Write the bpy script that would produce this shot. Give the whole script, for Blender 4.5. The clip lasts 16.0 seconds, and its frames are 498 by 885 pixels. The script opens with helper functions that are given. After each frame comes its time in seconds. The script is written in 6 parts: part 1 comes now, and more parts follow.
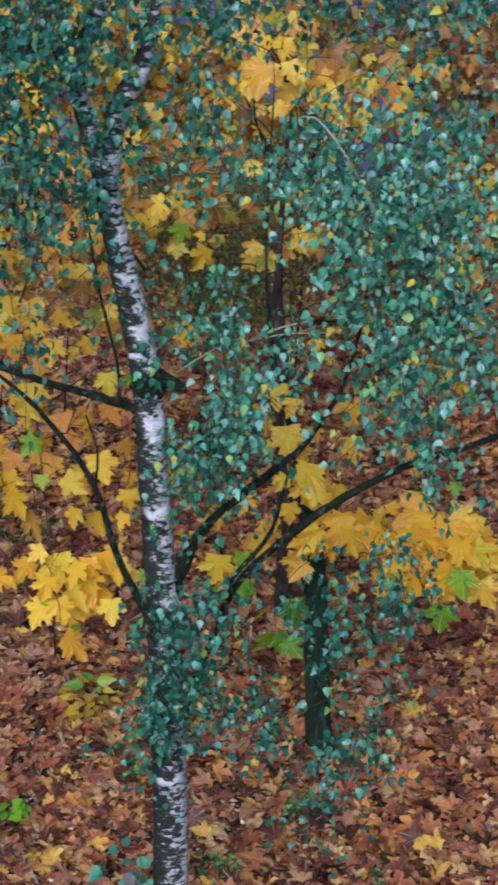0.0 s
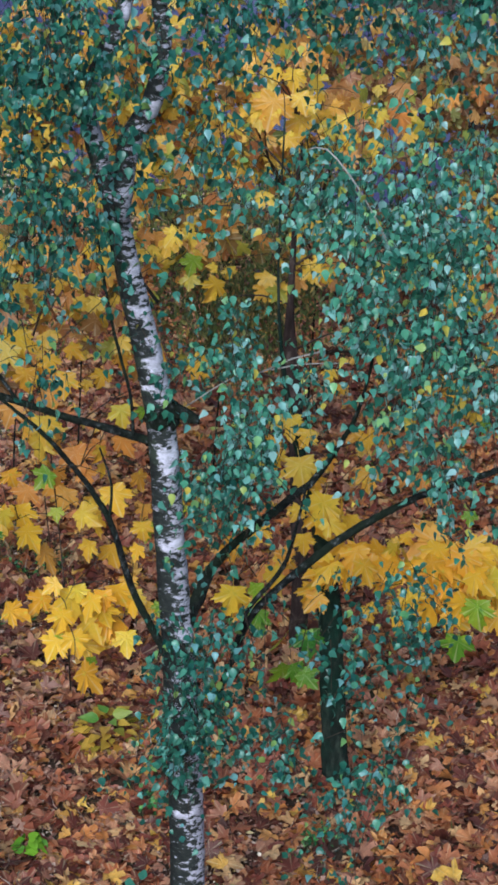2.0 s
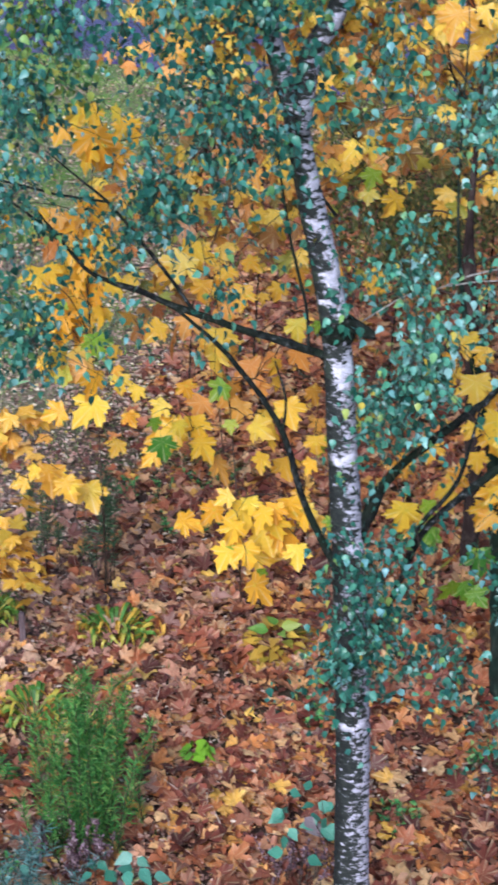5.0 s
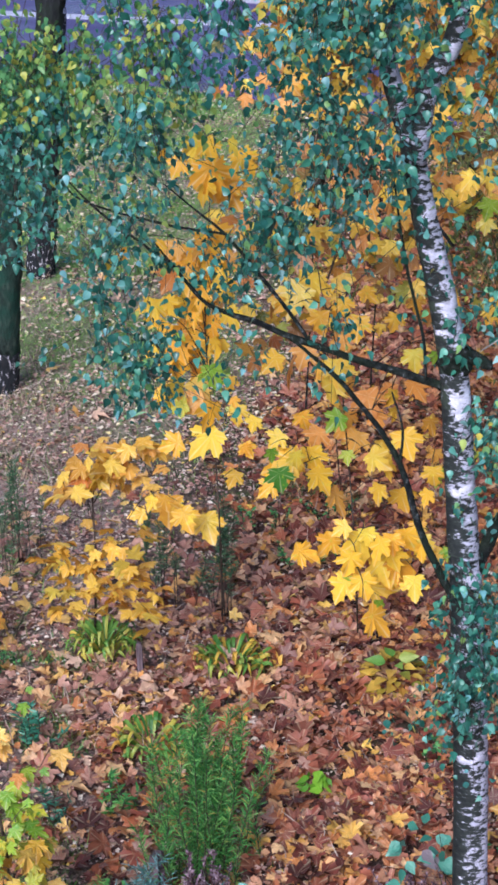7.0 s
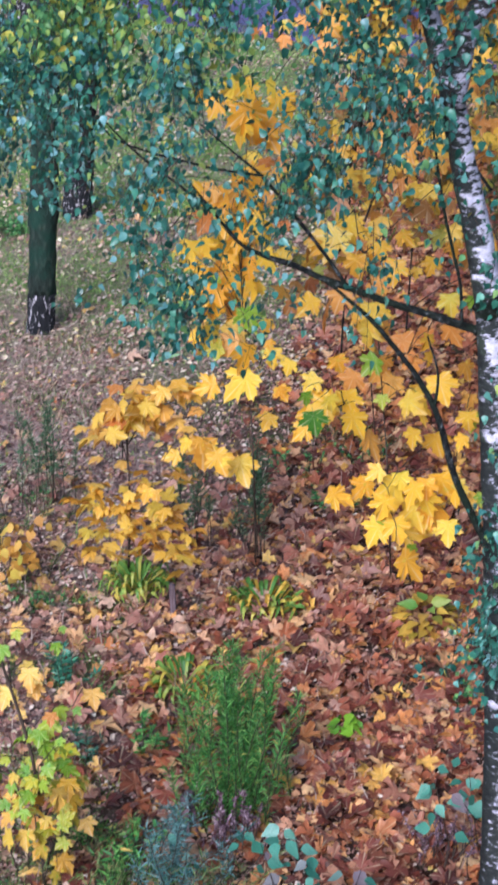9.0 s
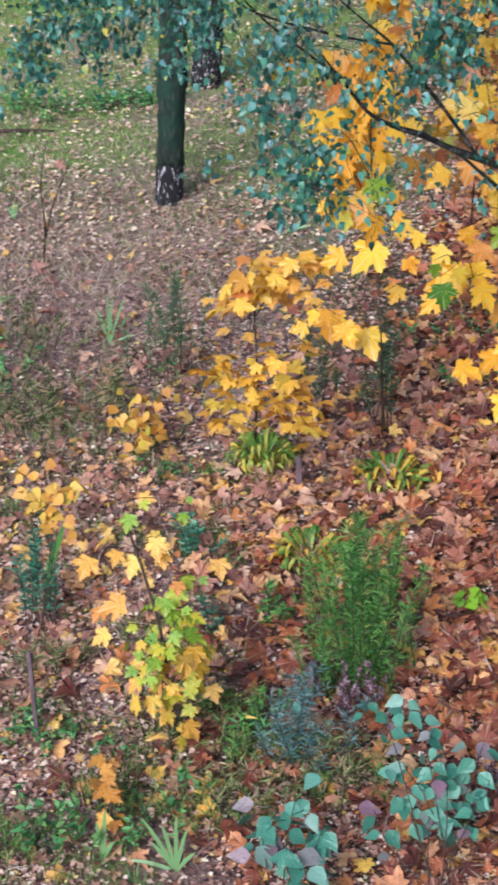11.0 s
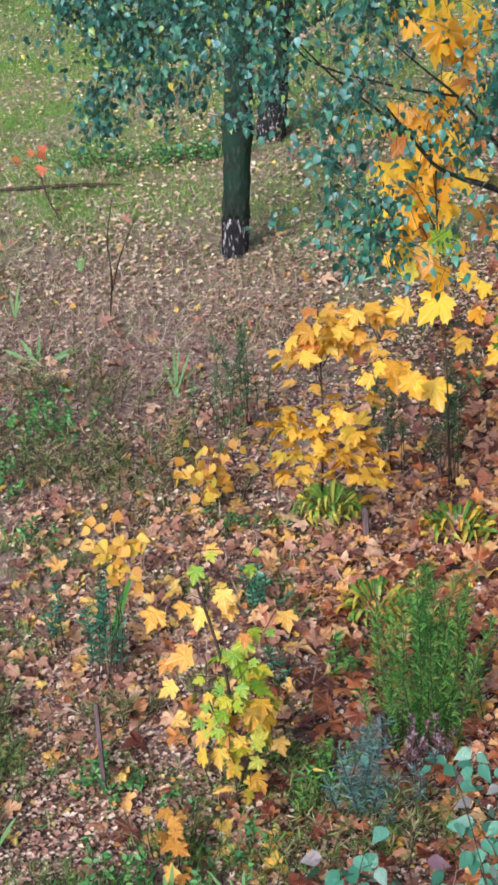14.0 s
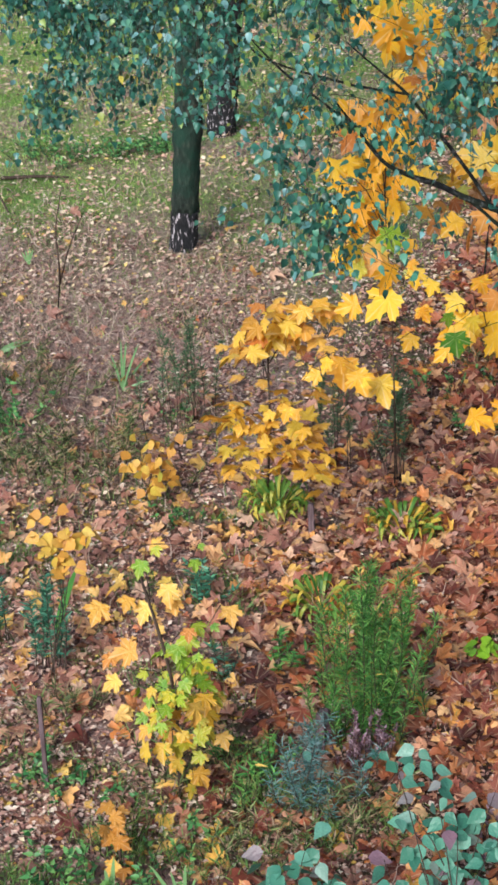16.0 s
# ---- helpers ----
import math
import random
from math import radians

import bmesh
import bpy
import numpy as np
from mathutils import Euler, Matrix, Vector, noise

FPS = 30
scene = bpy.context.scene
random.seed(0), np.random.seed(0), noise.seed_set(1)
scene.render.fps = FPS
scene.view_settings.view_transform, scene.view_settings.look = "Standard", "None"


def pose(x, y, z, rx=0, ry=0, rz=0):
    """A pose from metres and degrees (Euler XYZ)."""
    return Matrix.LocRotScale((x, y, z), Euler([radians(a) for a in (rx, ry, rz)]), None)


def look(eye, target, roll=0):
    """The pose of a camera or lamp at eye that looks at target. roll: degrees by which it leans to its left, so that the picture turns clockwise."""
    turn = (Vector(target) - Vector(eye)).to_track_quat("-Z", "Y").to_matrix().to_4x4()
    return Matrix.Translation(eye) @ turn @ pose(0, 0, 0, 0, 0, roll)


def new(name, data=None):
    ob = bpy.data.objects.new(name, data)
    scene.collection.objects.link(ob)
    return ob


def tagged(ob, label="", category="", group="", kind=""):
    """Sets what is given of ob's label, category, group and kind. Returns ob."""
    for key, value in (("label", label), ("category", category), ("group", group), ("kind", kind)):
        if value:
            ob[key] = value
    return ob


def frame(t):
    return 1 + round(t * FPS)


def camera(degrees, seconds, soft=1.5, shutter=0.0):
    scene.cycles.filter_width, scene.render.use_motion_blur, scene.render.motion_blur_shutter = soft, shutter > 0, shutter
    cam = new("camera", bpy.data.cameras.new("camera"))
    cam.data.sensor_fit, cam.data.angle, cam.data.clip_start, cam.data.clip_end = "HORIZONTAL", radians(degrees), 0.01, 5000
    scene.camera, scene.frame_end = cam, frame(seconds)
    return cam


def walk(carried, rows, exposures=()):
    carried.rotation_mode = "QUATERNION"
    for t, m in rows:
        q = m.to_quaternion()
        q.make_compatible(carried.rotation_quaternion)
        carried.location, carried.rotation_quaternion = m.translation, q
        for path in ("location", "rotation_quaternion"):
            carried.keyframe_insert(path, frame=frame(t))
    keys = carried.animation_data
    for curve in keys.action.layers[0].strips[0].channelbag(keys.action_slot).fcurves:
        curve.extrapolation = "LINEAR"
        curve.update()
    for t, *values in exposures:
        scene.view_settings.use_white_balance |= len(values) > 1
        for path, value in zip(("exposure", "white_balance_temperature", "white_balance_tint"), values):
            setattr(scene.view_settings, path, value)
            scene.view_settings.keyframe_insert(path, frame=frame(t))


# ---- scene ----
cam = camera(14.0, 16.0, soft=3.0, shutter=0.5)
EYE = 5.0
# seconds, yaw, pitch, roll: the camera turns where it stands
TURNS = [
    (0.0, -4.900, -20.363, -1.992),
    (0.5, -3.695, -20.079, -1.721),
    (1.0, -3.746, -19.006, -1.443),
    (1.5, -4.398, -19.110, -1.268),
    (2.0, -4.704, -19.490, -1.404),
    (2.5, -4.260, -20.037, -1.444),
    (3.0, -3.483, -21.314, -1.249),
    (3.5, -2.583, -22.003, -1.278),
    (4.0, -1.628, -22.109, -1.434),
    (4.5, -0.782, -22.160, -1.125),
    (5.0, 0.375, -22.003, -0.927),
    (5.2, 1.089, -21.880, -0.858),
    (7.5, 3.770, -21.057, 0.356),
    (8.0, 4.101, -21.011, 0.272),
    (8.2, 4.051, -21.109, 0.268),
    (10.3, 6.614, -25.872, 0.463),
    (10.5, 6.951, -26.020, 0.699),
    (11.0, 8.006, -26.324, 1.210),
    (11.5, 9.689, -25.529, 1.700),
    (12.0, 10.905, -24.618, 2.313),
    (12.5, 11.552, -24.016, 3.000),
    (13.0, 11.141, -24.271, 3.232),
    (13.5, 10.192, -24.958, 2.703),
    (14.0, 9.612, -24.818, 2.201),
    (14.5, 9.454, -24.319, 2.249),
    (15.0, 8.957, -24.404, 2.012),
    (15.5, 8.510, -24.737, 1.486),
    (16.0, 8.524, -24.989, 0.950),
]
walk(cam, [(t, pose(0, 0, EYE, 90 + pitch, roll, yaw)) for t, yaw, pitch, roll in TURNS],
     [(0.0, -0.68, 5480, -3), (1.5, -0.62, 5430, -2), (2.5, -0.65, 5430, -1), (3.5, -0.55, 5430, 1), (4.5, -0.18, 5430, 5), (5.0, -0.13, 5430, 6),
      (8.2, -0.12, 5350, 12), (10.5, -0.08, 5600, 13), (12.5, 0.0, 6150, 11), (13.5, -0.04, 6150, 9), (14.5, -0.07, 6150, 7), (16.0, -0.08, 6200, 7)])

# ---- light: a bright overcast sky ----
world = bpy.data.worlds.new("overcast_sky")
scene.world = world
world.use_nodes = True
sky = world.node_tree.nodes.new("ShaderNodeTexSky")
sky.sky_type = "NISHITA"
sky.sun_disc = False
sky.sun_elevation = radians(33)
sky.sun_rotation = radians(200)
sky.air_density, sky.dust_density, sky.ozone_density = 1.0, 3.0, 1.5
background = world.node_tree.nodes["Background"]
background.inputs["Strength"].default_value = 0.13
world.node_tree.links.new(sky.outputs[0], background.inputs["Color"])
sun = bpy.data.lights.new("sun", "SUN")
sun.energy, sun.angle, sun.color = 4.5, radians(30), (1.0, 0.97, 0.92)
new("sun", sun).matrix_world = look((-7, -16, 17), (0, 9, 0))


# ---- materials ----
def material(name):
    m = bpy.data.materials.new(name)
    m.use_nodes = True
    nt = m.node_tree
    return m, nt, nt.nodes["Principled BSDF"]


def node(nt, kind, **inputs):
    n = nt.nodes.new(kind)
    for key, value in inputs.items():
        n.inputs[key.replace("_", " ")].default_value = value
    return n


def ramp(nt, source, stops, constant=False):
    r = nt.nodes.new("ShaderNodeValToRGB")
    e = r.color_ramp.elements
    while len(e) < len(stops):
        e.new(0.5)
    for i, (at_, c) in enumerate(stops):
        e[i].position, e[i].color = at_, (*c, 1)
    if constant:
        r.color_ramp.interpolation = "CONSTANT"
    nt.links.new(source, r.inputs[0])
    return r.outputs[0]


def mix(nt, fac, a, b, blend="MIX"):
    n = nt.nodes.new("ShaderNodeMix")
    n.data_type, n.blend_type = "RGBA", blend
    for key, value in ((0, fac), (6, a), (7, b)):
        if isinstance(value, (int, float)):
            n.inputs[key].default_value = value
        elif isinstance(value, tuple):
            n.inputs[key].default_value = (*value, 1)
        else:
            nt.links.new(value, n.inputs[key])
    return n.outputs[2]


def noise_tex(nt, scale, detail=4.0, stretch=None, rough=0.6, swirl=0.0):
    co = nt.nodes.new("ShaderNodeTexCoord").outputs["Object"]
    if stretch:
        mp = nt.nodes.new("ShaderNodeMapping")
        mp.inputs["Scale"].default_value = stretch
        nt.links.new(co, mp.inputs[0])
        co = mp.outputs[0]
    n = node(nt, "ShaderNodeTexNoise", Scale=scale, Detail=detail, Roughness=rough, Distortion=swirl)
    nt.links.new(co, n.inputs["Vector"])
    return n.outputs["Fac"]


def bump(nt, bsdf, height, strength, distance):
    b = node(nt, "ShaderNodeBump", Strength=strength, Distance=distance)
    nt.links.new(height, b.inputs["Height"])
    nt.links.new(b.outputs[0], bsdf.inputs["Normal"])


def calc(nt, operation, a, b=0.0, c=0.0):
    n = nt.nodes.new("ShaderNodeMath")
    n.operation = operation
    for key, value in enumerate((a, b, c)):
        if isinstance(value, (int, float)):
            n.inputs[key].default_value = value
        else:
            nt.links.new(value, n.inputs[key])
    return n.outputs[0]


def veins(nt, own=False):
    """Ribs that spread from the stalk of a lobed leaf; own: by the coordinates stored for each leaf of a joined mass."""
    xyz = nt.nodes.new("ShaderNodeSeparateXYZ")
    if own:
        stored = nt.nodes.new("ShaderNodeAttribute")
        stored.attribute_name = "leaf_place"
        nt.links.new(stored.outputs["Vector"], xyz.inputs[0])
    else:
        nt.links.new(nt.nodes.new("ShaderNodeTexCoord").outputs["Object"], xyz.inputs[0])
    ang = calc(nt, "ARCTAN2", xyz.outputs[0], calc(nt, "SUBTRACT", xyz.outputs[1], 0.1))
    near_rib = calc(nt, "ABSOLUTE", calc(nt, "SINE", calc(nt, "MULTIPLY", ang, 3.0)))
    return ramp(nt, near_rib, [(0.0, (1, 1, 1)), (0.22, (0, 0, 0))])


def leaf_material(name, stops, single=False, gloss=0.45, through_light=0.3, mottle=0.35, dark=(0.1, 0.05, 0.02), second=None, ribs=False):
    """A leaf: colour by leaf, mottled, with light coming through it."""
    m, nt, bsdf = material(name)
    if single:
        rnd = nt.nodes.new("ShaderNodeObjectInfo").outputs["Random"]
    else:
        rnd = nt.nodes.new("ShaderNodeNewGeometry").outputs["Random Per Island"]
    base = ramp(nt, rnd, stops)
    if single:
        # blotches that differ from leaf to leaf
        own = node(nt, "ShaderNodeTexNoise", Scale=3.2, Detail=4.0, Roughness=0.6)
        own.noise_dimensions = "4D"
        far_apart = nt.nodes.new("ShaderNodeMath")
        far_apart.operation = "MULTIPLY"
        far_apart.inputs[1].default_value = 40.0
        nt.links.new(rnd, far_apart.inputs[0])
        nt.links.new(far_apart.outputs[0], own.inputs["W"])
        nt.links.new(nt.nodes.new("ShaderNodeTexCoord").outputs["Object"], own.inputs["Vector"])
        blotch = own.outputs["Fac"]
    else:
        blotch = noise_tex(nt, 30.0, 4.0)
    spots = ramp(nt, blotch, [(0.4, (0, 0, 0)), (0.68, (1, 1, 1))])
    if single and second:
        base = mix(nt, ramp(nt, blotch, [(0.5, (1, 1, 1)), (0.42, (1, 1, 1)), (0.36, (0, 0, 0))][::-1]), second, base)
    if single:
        # the rim turns first
        far = nt.nodes.new("ShaderNodeVectorMath")
        far.operation = "LENGTH"
        nt.links.new(nt.nodes.new("ShaderNodeTexCoord").outputs["Object"], far.inputs[0])
        spots = mix(nt, 0.5, spots, ramp(nt, far.outputs["Value"], [(0.25, (0, 0, 0)), (0.8, (1, 1, 1))]))
    fac = nt.nodes.new("ShaderNodeMath")
    fac.operation = "MULTIPLY"
    nt.links.new(spots, fac.inputs[0])
    fac.inputs[1].default_value = mottle * (1.5 if single else 1.0)
    col = mix(nt, fac.outputs[0], base, dark)
    if ribs:
        col = mix(nt, veins(nt, not single), col, mix(nt, 0.35 if single else 0.25, col, (0.95, 0.85, 0.55)))
    nt.links.new(col, bsdf.inputs["Base Color"])
    bsdf.inputs["Roughness"].default_value = gloss
    bsdf.inputs["Specular IOR Level"].default_value = 0.5
    bump(nt, bsdf, noise_tex(nt, 4.0 if single else 60.0, 2.0), 0.3, 0.03 if single else 0.005)
    trans = nt.nodes.new("ShaderNodeBsdfTranslucent")
    nt.links.new(col, trans.inputs["Color"])
    ms = nt.nodes.new("ShaderNodeMixShader")
    ms.inputs[0].default_value = through_light
    nt.links.new(bsdf.outputs[0], ms.inputs[1])
    nt.links.new(trans.outputs[0], ms.inputs[2])
    nt.links.new(ms.outputs[0], nt.nodes["Material Output"].inputs["Surface"])
    return m


def bark_material(name, stops, scale=14.0, stretch=(1, 1, 0.3), moss=None, rough=0.85, depth=0.01):
    m, nt, bsdf = material(name)
    n = noise_tex(nt, scale, 6.0, stretch, 0.65)
    col = ramp(nt, n, stops)
    if moss:
        col = mix(nt, ramp(nt, noise_tex(nt, 4.0, 4.0), [(0.42, (0, 0, 0)), (0.62, (1, 1, 1))]), col, moss)
    nt.links.new(col, bsdf.inputs["Base Color"])
    bsdf.inputs["Roughness"].default_value = rough
    bsdf.inputs["Specular IOR Level"].default_value = 0.25
    bump(nt, bsdf, n, 0.9, depth)
    return m


def birch_bark(name, black):
    """White papery bark with black bands, fine level lines and a greenish, shade-darkened side; black: how much of it
    is black.
    """
    m, nt, bsdf = material(name)
    bands = noise_tex(nt, 8.0, 8.0, (0.62, 0.62, 1.8), 0.64, 0.35)
    lines = noise_tex(nt, 30.0, 5.0, (0.6, 0.6, 3.2), 0.7)
    paper = ramp(nt, noise_tex(nt, 24.0, 7.0, (1, 1, 1.6), 0.75), [(0.3, (0.2, 0.19, 0.25)), (0.42, (0.48, 0.45, 0.57)), (0.56, (0.74, 0.69, 0.86))])
    # algae, and shade painted in, darken the side with negative x normals
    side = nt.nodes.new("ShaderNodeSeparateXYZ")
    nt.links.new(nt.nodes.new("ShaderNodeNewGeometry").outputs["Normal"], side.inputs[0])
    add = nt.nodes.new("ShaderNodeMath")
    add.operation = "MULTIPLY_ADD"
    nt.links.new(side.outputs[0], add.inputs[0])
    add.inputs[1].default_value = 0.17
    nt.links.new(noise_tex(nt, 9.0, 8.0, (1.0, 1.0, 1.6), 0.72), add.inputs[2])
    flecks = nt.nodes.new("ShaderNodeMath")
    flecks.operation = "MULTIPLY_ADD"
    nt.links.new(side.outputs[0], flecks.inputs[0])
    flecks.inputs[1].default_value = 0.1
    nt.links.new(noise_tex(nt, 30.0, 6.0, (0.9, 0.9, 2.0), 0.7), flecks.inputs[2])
    film_and_shade = mix(nt, ramp(nt, add.outputs[0], [(0.41, (1, 1, 1)), (0.46, (0, 0, 0))]), paper, (0.03, 0.04, 0.03))
    fine = mix(nt, ramp(nt, lines, [(0.6, (0, 0, 0)), (0.64, (0.85, 0.85, 0.85))]), film_and_shade, (0.05, 0.045, 0.055))
    # lower down the bark is grey-green and cracked, with white left in flecks
    low = nt.nodes.new("ShaderNodeSeparateXYZ")
    nt.links.new(nt.nodes.new("ShaderNodeTexCoord").outputs["Object"], low.inputs[0])
    shade = nt.nodes.new("ShaderNodeMapRange")
    shade.inputs["From Min"].default_value, shade.inputs["From Max"].default_value = 2.2, 1.5
    shade.inputs["To Max"].default_value = 0.085
    nt.links.new(low.outputs[2], shade.inputs["Value"])
    both = nt.nodes.new("ShaderNodeMath")
    both.operation = "SUBTRACT"
    nt.links.new(bands, both.inputs[0])
    nt.links.new(shade.outputs[0], both.inputs[1])
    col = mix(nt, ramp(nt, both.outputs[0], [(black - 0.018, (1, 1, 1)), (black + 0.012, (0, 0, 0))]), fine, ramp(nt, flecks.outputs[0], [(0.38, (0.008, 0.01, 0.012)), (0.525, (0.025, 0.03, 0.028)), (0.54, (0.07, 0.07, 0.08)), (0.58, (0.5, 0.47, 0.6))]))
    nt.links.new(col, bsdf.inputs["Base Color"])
    bsdf.inputs["Roughness"].default_value = 0.75
    bump(nt, bsdf, bands, 0.9, 0.02)
    return m


# the pale blue stops paint sky glints on some of the leaves
BIRCH_LEAF = [(0.0, (0.015, 0.065, 0.05)), (0.2, (0.035, 0.145, 0.105)), (0.34, (0.025, 0.11, 0.1)), (0.5, (0.07, 0.25, 0.165)), (0.64, (0.06, 0.21, 0.2)), (0.78, (0.12, 0.34, 0.23)), (0.88, (0.17, 0.38, 0.4)), (0.925, (0.22, 0.43, 0.47)), (0.94, (0.14, 0.36, 0.15)), (0.985, (0.3, 0.44, 0.12)), (1.0, (0.75, 0.55, 0.08))]
GOLD = [(0.0, (0.78, 0.38, 0.04)), (0.3, (0.84, 0.5, 0.035)), (0.7, (0.87, 0.58, 0.045)), (1.0, (0.83, 0.62, 0.08))]
mat_birch_leaf = leaf_material("birch_leaf", BIRCH_LEAF, gloss=0.3, through_light=0.24, mottle=0.15, dark=(0.02, 0.05, 0.04))
# lit copy of the birch leaf: brightness and sky blue put into the colour
mat_birch_lit = leaf_material("lit_birch_leaf", [(0.0, (0.025, 0.1, 0.075)), (0.2, (0.07, 0.24, 0.17)), (0.4, (0.12, 0.33, 0.28)), (0.6, (0.14, 0.42, 0.27)), (0.78, (0.25, 0.5, 0.48)), (0.9, (0.4, 0.62, 0.64)), (0.95, (0.28, 0.54, 0.22)), (0.98, (0.5, 0.54, 0.12)), (1.0, (0.8, 0.56, 0.08))], gloss=0.3, through_light=0.25, mottle=0.15, dark=(0.03, 0.08, 0.07))
mat_birch_pale = leaf_material("birch_leaf_yellowing", [(0, (0.05, 0.17, 0.09)), (0.45, (0.12, 0.3, 0.1)), (0.8, (0.34, 0.46, 0.1)), (1, (0.7, 0.58, 0.1))], gloss=0.4, through_light=0.3, mottle=0.15)
mat_gold = leaf_material("gold_maple_leaf", GOLD, single=True, mottle=0.36, dark=(0.74, 0.28, 0.04), through_light=0.32, second=(0.95, 0.66, 0.06), ribs=True)
mat_yellow = leaf_material("yellow_maple_leaf", [(0, (0.9, 0.43, 0.03)), (0.3, (0.94, 0.53, 0.035)), (0.7, (0.95, 0.61, 0.04)), (0.9, (0.93, 0.67, 0.06)), (1, (0.77, 0.63, 0.06))], single=True, mottle=0.28, dark=(0.88, 0.38, 0.03), through_light=0.32, second=(0.82, 0.58, 0.05), ribs=True)
mat_apricot = leaf_material("apricot_maple_leaf", [(0, (0.62, 0.22, 0.05)), (0.25, (0.82, 0.42, 0.07)), (0.5, (0.88, 0.56, 0.1)), (0.75, (0.84, 0.44, 0.1)), (1, (0.88, 0.64, 0.12))], single=True, mottle=0.35, dark=(0.5, 0.15, 0.04), ribs=True)
mat_amber_maple = leaf_material("amber_maple_leaf", [(0, (0.5, 0.2, 0.04)), (0.5, (0.68, 0.34, 0.05)), (1, (0.76, 0.44, 0.07))], single=True, mottle=0.4, dark=(0.36, 0.12, 0.03), ribs=True)
mat_amber = leaf_material("amber_shrub_leaf", [(0, (0.5, 0.24, 0.05)), (0.3, (0.74, 0.4, 0.07)), (0.6, (0.8, 0.52, 0.12)), (0.9, (0.7, 0.55, 0.08)), (1, (0.4, 0.42, 0.06))], single=True, mottle=0.35, dark=(0.5, 0.2, 0.04))
mat_dull_yellow = leaf_material("dull_yellow_maple_leaf", [(0, (0.5, 0.24, 0.03)), (0.4, (0.78, 0.44, 0.04)), (0.75, (0.86, 0.56, 0.08)), (1, (0.7, 0.52, 0.06))], single=True, mottle=0.25, dark=(0.45, 0.18, 0.03), ribs=True)
mat_green_weed = leaf_material("grassy_weed_blade", [(0, (0.06, 0.16, 0.04)), (0.5, (0.13, 0.3, 0.06)), (0.85, (0.26, 0.42, 0.1)), (1, (0.45, 0.36, 0.16))], gloss=0.5, mottle=0.1)
mat_dull_weed = leaf_material("dull_weed_leaf", [(0, (0.035, 0.1, 0.05)), (0.6, (0.08, 0.19, 0.09)), (1, (0.17, 0.28, 0.13))], gloss=0.5, mottle=0.15)
mat_seedling = leaf_material("fresh_seedling_leaf", [(0, (0.16, 0.42, 0.02)), (1, (0.34, 0.6, 0.04))], single=True, mottle=0.1, dark=(0.12, 0.3, 0.02))
mat_weed = leaf_material("weed_leaf", [(0, (0.025, 0.12, 0.04)), (0.5, (0.09, 0.3, 0.09)), (1, (0.26, 0.5, 0.15))], gloss=0.45, mottle=0.12)
mat_orange = leaf_material("orange_maple_leaf", [(0, (0.7, 0.25, 0.06)), (0.5, (0.88, 0.38, 0.07)), (1, (0.93, 0.51, 0.08))], single=True, mottle=0.3, dark=(0.42, 0.13, 0.03), ribs=True)
mat_green = leaf_material("green_maple_leaf", [(0, (0.06, 0.2, 0.02)), (1, (0.2, 0.38, 0.03))], single=True, mottle=0.15, dark=(0.05, 0.14, 0.02), second=(0.3, 0.42, 0.03), ribs=True)
mat_lime = leaf_material("lime_maple_leaf", [(0, (0.08, 0.26, 0.015)), (0.45, (0.24, 0.42, 0.025)), (0.8, (0.48, 0.5, 0.03)), (1, (0.7, 0.55, 0.04))], single=True, mottle=0.25, dark=(0.55, 0.45, 0.03), second=(0.14, 0.32, 0.025), ribs=True)
mat_lime_gold = leaf_material("lime_and_gold_maple_leaf", [(0, (0.26, 0.38, 0.03)), (0.35, (0.46, 0.46, 0.035)), (0.75, (0.66, 0.48, 0.045)), (1, (0.66, 0.38, 0.05))], single=True, mottle=0.35, dark=(0.6, 0.32, 0.03), second=(0.42, 0.48, 0.04), ribs=True)
mat_far_gold = leaf_material("far_maple_leaf", [(0, (0.12, 0.15, 0.03)), (0.14, (0.38, 0.12, 0.04)), (0.28, (0.72, 0.33, 0.06)), (0.4, (0.5, 0.22, 0.09)), (0.52, (0.86, 0.5, 0.06)), (0.68, (0.9, 0.62, 0.08)), (0.8, (0.85, 0.54, 0.06)), (0.9, (0.5, 0.45, 0.06)), (1, (0.2, 0.3, 0.05))], mottle=0.3, through_light=0.4, ribs=True)
LITTER = [(0.0, (0.05, 0.015, 0.014)), (0.13, (0.24, 0.055, 0.034)), (0.24, (0.1, 0.03, 0.028)), (0.36, (0.48, 0.145, 0.055)), (0.48, (0.3, 0.075, 0.048)), (0.58, (0.56, 0.27, 0.17)), (0.68, (0.66, 0.24, 0.06)), (0.77, (0.36, 0.12, 0.075)), (0.86, (0.78, 0.48, 0.24)), (0.94, (0.7, 0.3, 0.08)), (1.0, (0.92, 0.58, 0.09))]
mat_olive = leaf_material("olive_undergrowth_leaf", [(0, (0.06, 0.08, 0.03)), (0.5, (0.15, 0.2, 0.06)), (0.8, (0.26, 0.26, 0.08)), (0.93, (0.36, 0.24, 0.1)), (1, (0.6, 0.42, 0.1))], mottle=0.2)
mat_rust = leaf_material("rusty_maple_leaf", [(0, (0.1, 0.045, 0.025)), (0.3, (0.28, 0.11, 0.045)), (0.55, (0.5, 0.24, 0.07)), (0.75, (0.2, 0.22, 0.06)), (0.9, (0.78, 0.46, 0.08)), (1, (0.8, 0.56, 0.1))], mottle=0.3, ribs=True)
mat_litter = leaf_material("fallen_maple_leaf", LITTER, gloss=0.55, through_light=0.1, mottle=0.4, dark=(0.07, 0.025, 0.015), ribs=True)
